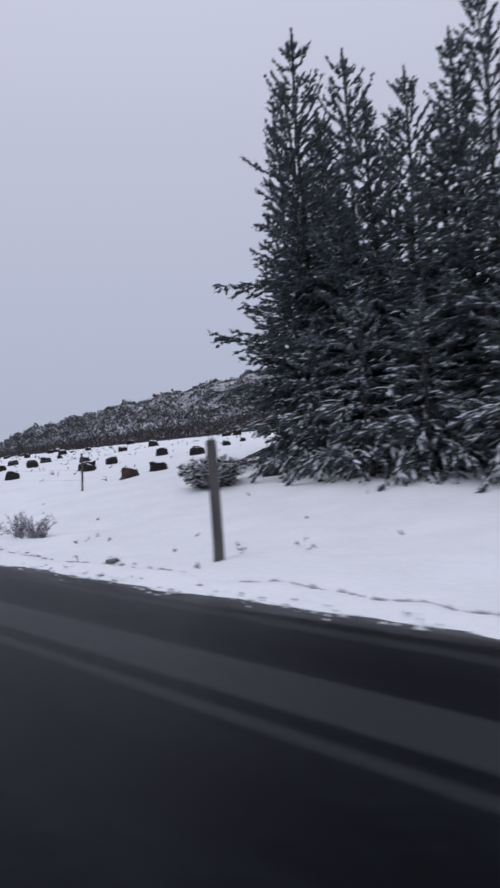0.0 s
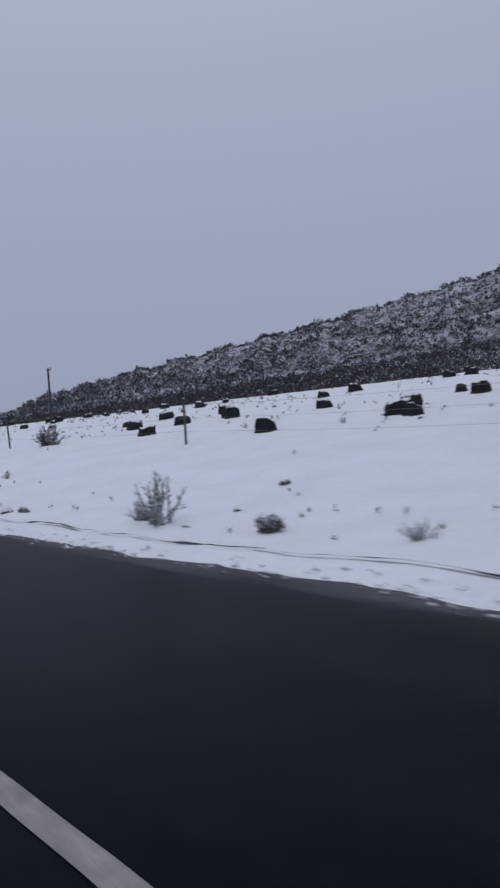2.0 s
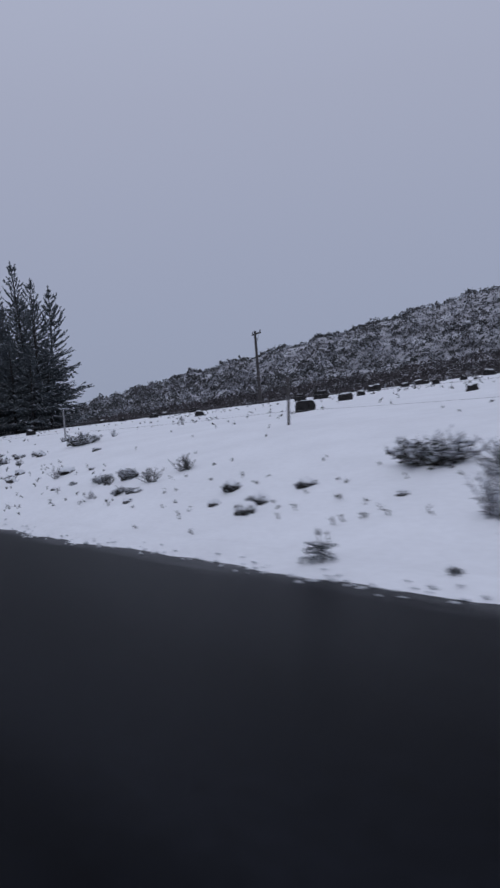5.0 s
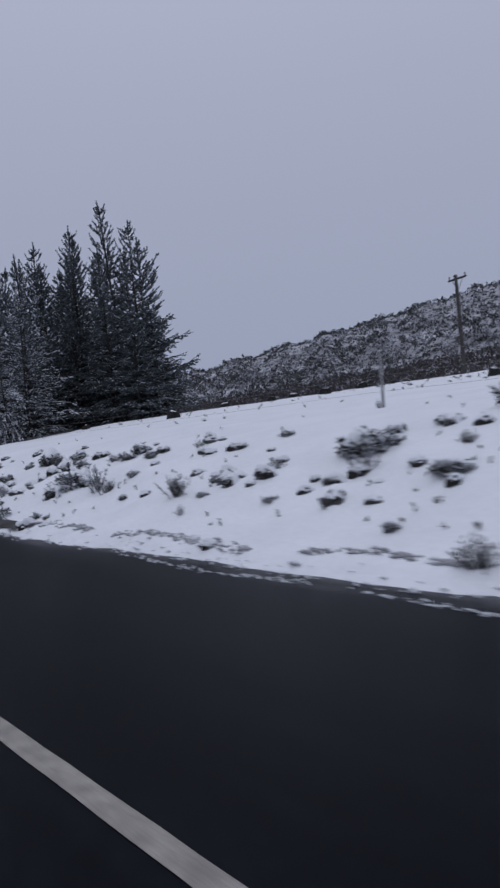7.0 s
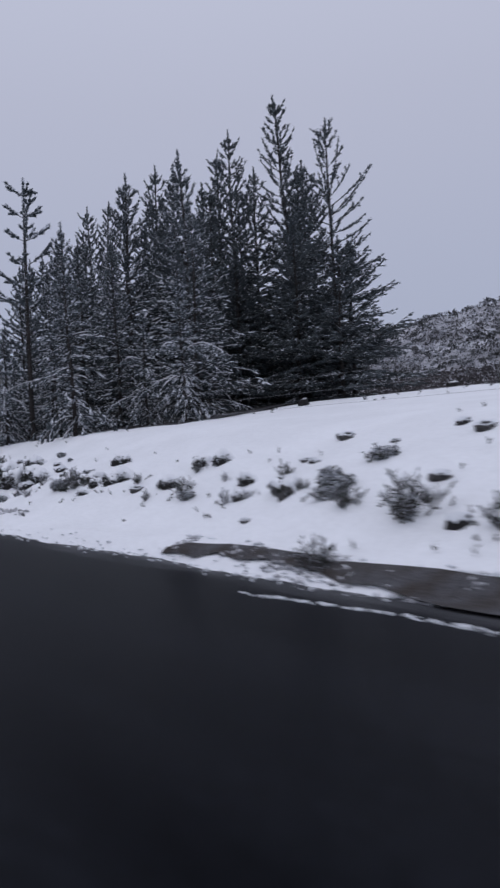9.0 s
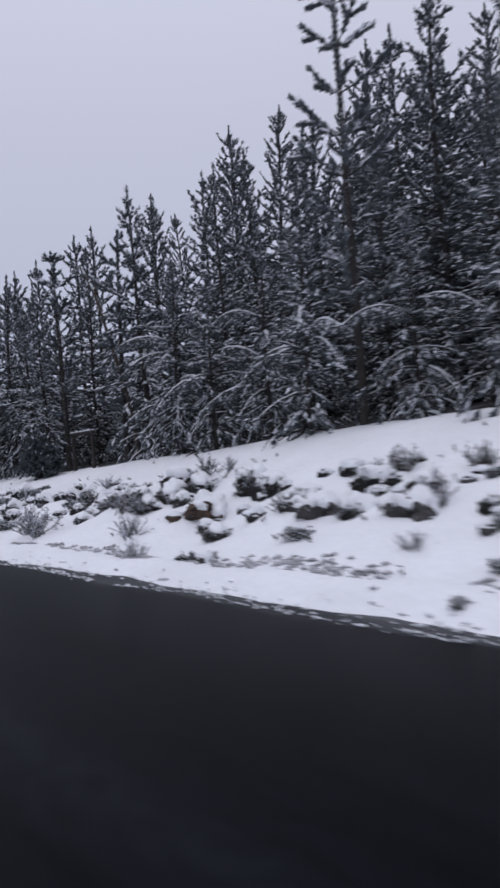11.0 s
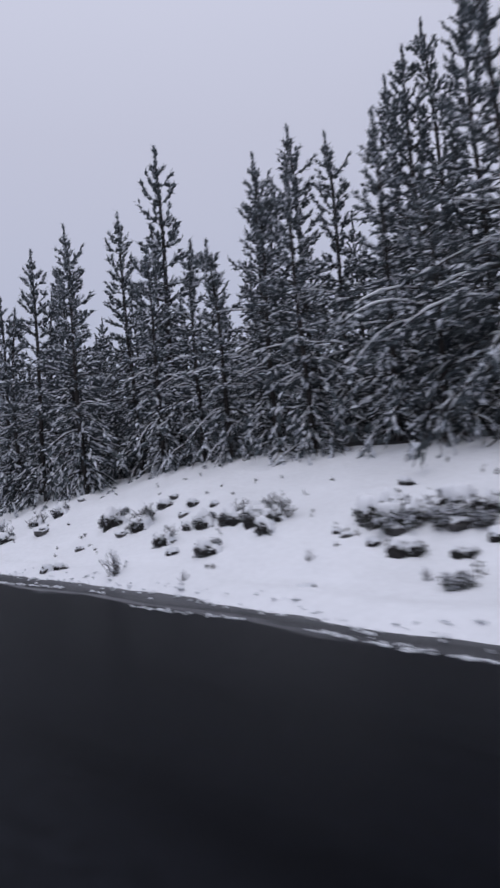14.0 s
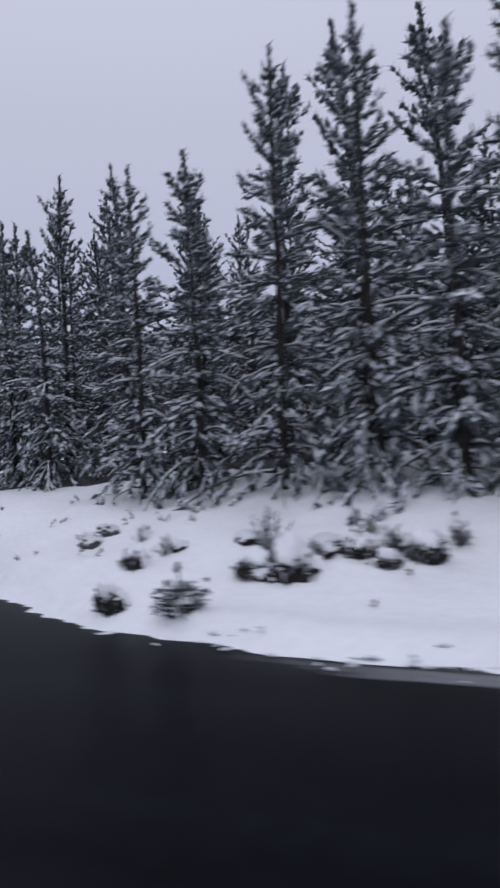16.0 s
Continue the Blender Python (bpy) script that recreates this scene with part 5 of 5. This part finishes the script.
for k, x, y, size in ((3, -123.05, 6.66, 0.42), (0, -122.4, 6.8, 0.5), (1, -122.47, 7.4, 0.3), (1, -121.7, 7.4, 0.2), (0, -120.85, 6.12, 0.36), (3, -120.6, 6.72, 0.34), (1, -120.85, 6.6, 0.22),
                      (3, -120.13, 6.88, 0.38), (0, -119.8, 6.8, 0.3), (3, -119.4, 6.68, 0.4), (0, -119.1, 6.55, 0.52), (1, -118.8, 6.25, 0.3), (1, -119.46, 5.82, 0.36), (1, -122.3, 5.22, 0.2), (3, -123.5, 7.1, 0.36),
                      (0, -126.1, 6.72, 0.36), (3, -125.97, 7.22, 0.36), (1, -125.7, 5.86, 0.34), (0, -128.4, 6.45, 0.42), (3, -127.5, 6.24, 0.36), (1, -127.2, 5.3, 0.28), (1, -125.0, 4.97, 0.2),
                      (3, -131.4, 6.06, 0.5), (0, -130.9, 6.42, 0.42), (3, -130.35, 6.56, 0.38), (0, -129.17, 6.82, 0.5), (1, -128.44, 5.55, 0.28), (3, -128.3, 5.95, 0.36), (0, -127.95, 6.2, 0.28),
                      (3, -131.75, 6.1, 0.42), (1, -130.6, 6.25, 0.22), (0, -133.0, 5.97, 0.3), (1, -132.77, 5.22, 0.3), (0, -132.0, 5.12, 0.24), (1, -134.2, 6.9, 0.2)):
    knob(k, x, y, size * 1.05, 1.45)
    if size > 0.3:
        # heath and twigs growing out of the knob
        place(UPRIGHT[4] if k == 0 else SHRUBS[3], x + 0.2 * size, y + 0.22 * size, size * 0.95, rng.uniform(0, 360), -0.12 * size)
for lo, hi, n, low, high in ((-118, -97, 105, 0.2, 0.55), (-97, -87, 20, 0.3, 0.65), (-86, -68, 26, 0.25, 0.6), (-68, -44, 12, 0.2, 0.4)):
    for _ in range(n):
        knob(int(rng.choice([0, 0, 1, 2, 3, 3])), rng.uniform(lo, hi), rng.triangular(6.1, 7.0, 8.1), rng.uniform(low, high))


# ---- stumps in the field ----
def stump(seed, mat, label):
    rng = np.random.default_rng(seed)
    root = thing("tree_stump", label, "stump", "stumps in the field")
    b, c, s = Bag(), Bag(), Bag()
    n = 18
    a = np.linspace(0, 2 * np.pi, n, endpoint=False)
    wob = 1 + 0.14 * np.sin(a * 2 + seed) + 0.1 * np.sin(a * 5 + 2 * seed) + rng.normal(0, 0.07, n)
    hs, rs = [-0.12, 0.06, 0.22, 0.41], [0.50, 0.40, 0.37, 0.34]
    ring = np.concatenate([np.stack([np.cos(a) * r * wob, np.sin(a) * r * wob, np.full(n, h) + (0.07 * np.sin(a + seed) + 0.03 * np.sin(3 * a) if h > 0.4 else 0)], 1) for h, r in zip(hs, rs)])
    ring[:, :2] *= rng.uniform(0.88, 1.1, (len(ring), 1))
    ring[-n:, 2] += rng.uniform(-0.05, 0.05, n)
    b.add(ring, [(i * n + j, i * n + (j + 1) % n, (i + 1) * n + (j + 1) % n, (i + 1) * n + j) for i in range(3) for j in range(n)])
    b.add(ring[-n:], [tuple(range(n))])
    part("wood", b.mesh("wood", [mat]), root)
    cap = ring[-n:] * np.array([0.86, 0.86, 1])
    top = cap * np.array([0.72, 0.72, 1]) + np.array([0, 0, 0.03])
    s.add(np.concatenate([cap + np.array([0, 0, 0.004]), top]), [(j, (j + 1) % n, n + (j + 1) % n, n + j) for j in range(n)] + [tuple(range(n, 2 * n))])
    part("snow_cap", s.mesh("snow_cap", [SNOW_ON], True), root, "thin cap of white snow")
    return root


STUMPS = [stump(1, CHAR, "dark weathered tree stump capped with snow"), stump(4, CHAR, "dark weathered tree stump capped with snow"), stump(7, RUST, "reddish broken tree stump in the snow")]
rng = np.random.default_rng(23)
for x, y, s, k in ((-15.7, 13.6, 0.85, 2), (-16.3, 15.2, 0.85, 0), (-26.2, 14.0, 0.95, 1), (-23.1, 16.1, 1.0, 0), (-24.0, 17.9, 0.9, 1), (-23.0, 20.1, 0.9, 0), (-32.2, 17.8, 0.95, 1), (-32.4, 14.1, 0.85, 0),
                   (-39.5, 19.9, 0.95, 1), (-35.4, 20.2, 0.95, 0), (-36.6, 16.3, 1.0, 0), (-33.6, 16.5, 0.8, 1), (-22.4, 15.8, 0.8, 1), (-28.5, 19.0, 0.8, 0), (-19.5, 19.5, 0.8, 1), (-8.6, 13.6, 0.9, 0)):
    place(STUMPS[k], x, y, s * 0.88, rng.uniform(0, 360), 0.02)
for _ in range(46):
    x, y = rng.uniform(-90, -22), rng.uniform(15.5, 36)
    place(STUMPS[int(rng.integers(0, 2))], x, y, rng.uniform(0.35, 0.85), rng.uniform(0, 360), 0.0)


# ---- fences, poles and posts ----
def fence_post(x, y, h, r, label, mat, name="fence_post", lean=0.0, group="fence posts"):
    b, s = Bag(), Bag()
    hz = np.array([-0.3, 0.2, 0.7 * h, h - 0.03, h])
    line = np.stack([lean * hz / h, 0.01 * np.sin(hz * 3), hz], 1)
    tube(b, line, np.array([1.05, 1.0, 0.97, 0.95, 0.8]) * r, 9)
    root = thing(name, label, "post", group)
    part("shaft", b.mesh("shaft", [mat], True), root)
    lumps(s, np.random.default_rng(2), np.array([[lean, 0, h + 0.005]]), np.array([[1.0, 0, 0]]), np.array([r * 2]), np.array([r]))
    part("snow_cap", s.mesh("snow_cap", [SNOW_ON], True), root, "little cap of snow")
    root.location = (x, y, at(x, y))
    return root


fence_post(-1.65, 5.93, 1.6, 0.075, "thick weathered timber post standing in the verge", TIMBER, "marker_post", group="")
FENCE = [(-15.6, 11.65), (-26.9, 11.7), (-38.2, 11.6), (-50.4, 12.2), (-64.0, 12.2), (-96.4, 12.3)]
for i, (x, y) in enumerate(FENCE):
    fence_post(x, y, 1.22, 0.034, "thin weathered wooden fence post in the snow", TIMBER if x > -60 else METAL, lean=0.14 * math.sin(i * 2.1 + 0.8))
for k, hgt in enumerate((0.35, 0.7, 1.05)):
    b = Bag()
    pts = []
    for (x0, y0), (x1, y1) in zip(FENCE[:-1], FENCE[1:]):
        for t in np.linspace(0, 1, 7)[:-1]:
            x, y = x0 + (x1 - x0) * t, y0 + (y1 - y0) * t
            pts.append((x, y, at(x0, y0) * (1 - t) + at(x1, y1) * t + hgt - 0.05 * math.sin(math.pi * t)))
    pts.append((*FENCE[-1], at(*FENCE[-1]) + hgt))
    tube(b, pts, np.full(len(pts), 0.0025), 4)
    tagged(new("fence_wire", b.mesh("fence_wire", [METAL])), "thin slack wire strung between the fence posts", "wire", "fence wires")


def rail_frame():
    """Two posts with a rail across, at the opening of the plantation."""
    root = thing("rail_frame", "two dark posts joined by a snow-covered top rail", "gate")
    z = at(-107.4, 10.57)
    for x in (-108.04, -106.8):
        b = Bag()
        hz = np.array([z - 0.4, z + 0.3, 2.54, 2.58])
        tube(b, np.stack([np.full(4, x), np.full(4, 10.57), hz], 1), [0.065, 0.06, 0.055, 0.045], 8)
        part("post", b.mesh("post", [BARK], True), root)
    b, s = Bag(), Bag()
    tube(b, [(-108.2, 10.57, 2.55), (-107.4, 10.55, 2.55), (-106.66, 10.57, 2.55)], [0.045, 0.05, 0.045], 8)
    part("rail", b.mesh("rail", [BARK], True), root)
    q = np.array([(x, 10.57, 2.60) for x in np.linspace(-108.1, -106.75, 6)])
    lumps(s, np.random.default_rng(9), q, np.tile([1.0, 0, 0], (6, 1)), np.full(6, 0.42), np.full(6, 0.05))
    part("snow_cap", s.mesh("snow_cap", [SNOW_ON], True), root, "ridge of white snow")


rail_frame()


def power_pole(x, y, top):
    root = thing("power_pole", "dark wooden power pole with a crossarm and insulators", "power pole")
    z = at(x, y)
    b = Bag()
    hz = np.linspace(-0.6, top - z, 8)
    tube(b, np.stack([0 * hz, 0 * hz, hz], 1), np.linspace(0.125, 0.08, 8), 10)
    part("shaft", b.mesh("shaft", [POLEWOOD], True), root)
    b = Bag()
    h = top - z - 0.18
    tube(b, [(-0.62, 0.25, h), (0, 0.12, h), (0.62, -0.02, h)], [0.055, 0.06, 0.055], 4)
    part("crossarm", b.mesh("crossarm", [POLEWOOD]), root)
    for dx, dy in ((-0.55, 0.24), (-0.2, 0.16), (0.55, 0.0)):
        b = Bag()
        tube(b, [(dx, dy, h + 0.03), (dx, dy, h + 0.10), (dx, dy, h + 0.13), (dx, dy, h + 0.2)], [0.02, 0.02, 0.05, 0.03], 8)
        part("insulator", b.mesh("insulator", [GLAZE], True), root)
    for sx in (-1, 1):
        b = Bag()
        tube(b, [(0.38 * sx, 0.12 - 0.08 * sx, h - 0.02), (0.03 * sx, 0.1, h - 0.55)], [0.018, 0.018], 5)
        part("brace", b.mesh("brace", [METAL]), root)
    root.location = (x, y, z)


power_pole(-75.3, 31.7, 8.45)


# ---- small clods, tufts and twigs that poke through the snow ----
def litter():
    rng = np.random.default_rng(41)
    b = Bag()
    n = 1100
    x = rng.uniform(-140, 0, n)
    y = np.where(rng.uniform(size=n) < 0.7, rng.triangular(5.0, 6.4, 9.0, n), rng.uniform(8, 30, n))
    keep = (x < -42) | (rng.uniform(size=n) < 0.3)
    x, y = x[keep], y[keep]
    p = np.stack([x, y, ground_z(x, y)], 1)
    d = unit(np.stack([rng.normal(0, 0.5, len(x)), rng.normal(0, 0.5, len(x)), np.full(len(x), 0.7)], 1))
    size = rng.uniform(0.03, 0.12, len(x))
    brushes(b, rng, p, d, size, 0.055, 0.007, 14, spread=1.1)
    # stubble and slash left on the cleared field
    n = 1500
    x, y = rng.uniform(-95, -12, n), 13 + 26 * rng.uniform(0, 1, n) ** 0.8
    keep = np.sin(0.35 * x + 0.6 * y) + np.sin(0.8 * x - 0.5 * y + 2) + rng.normal(0, 0.7, n) > 0.2
    x, y = x[keep], y[keep]
    p = np.stack([x, y, ground_z(x, y)], 1)
    d = unit(np.stack([rng.normal(0, 0.8, len(x)), rng.normal(0, 0.8, len(x)), np.full(len(x), 0.5)], 1))
    brushes(b, rng, p, d, rng.uniform(0.05, 0.22, len(x)), 0.09, 0.016, 9, spread=1.0)
    return tagged(new("snow_tussocks", b.mesh("snow_tussocks", [HEATH])), "dark grass tips and twigs poking through the snow", "grass", kind="stuff")


litter()
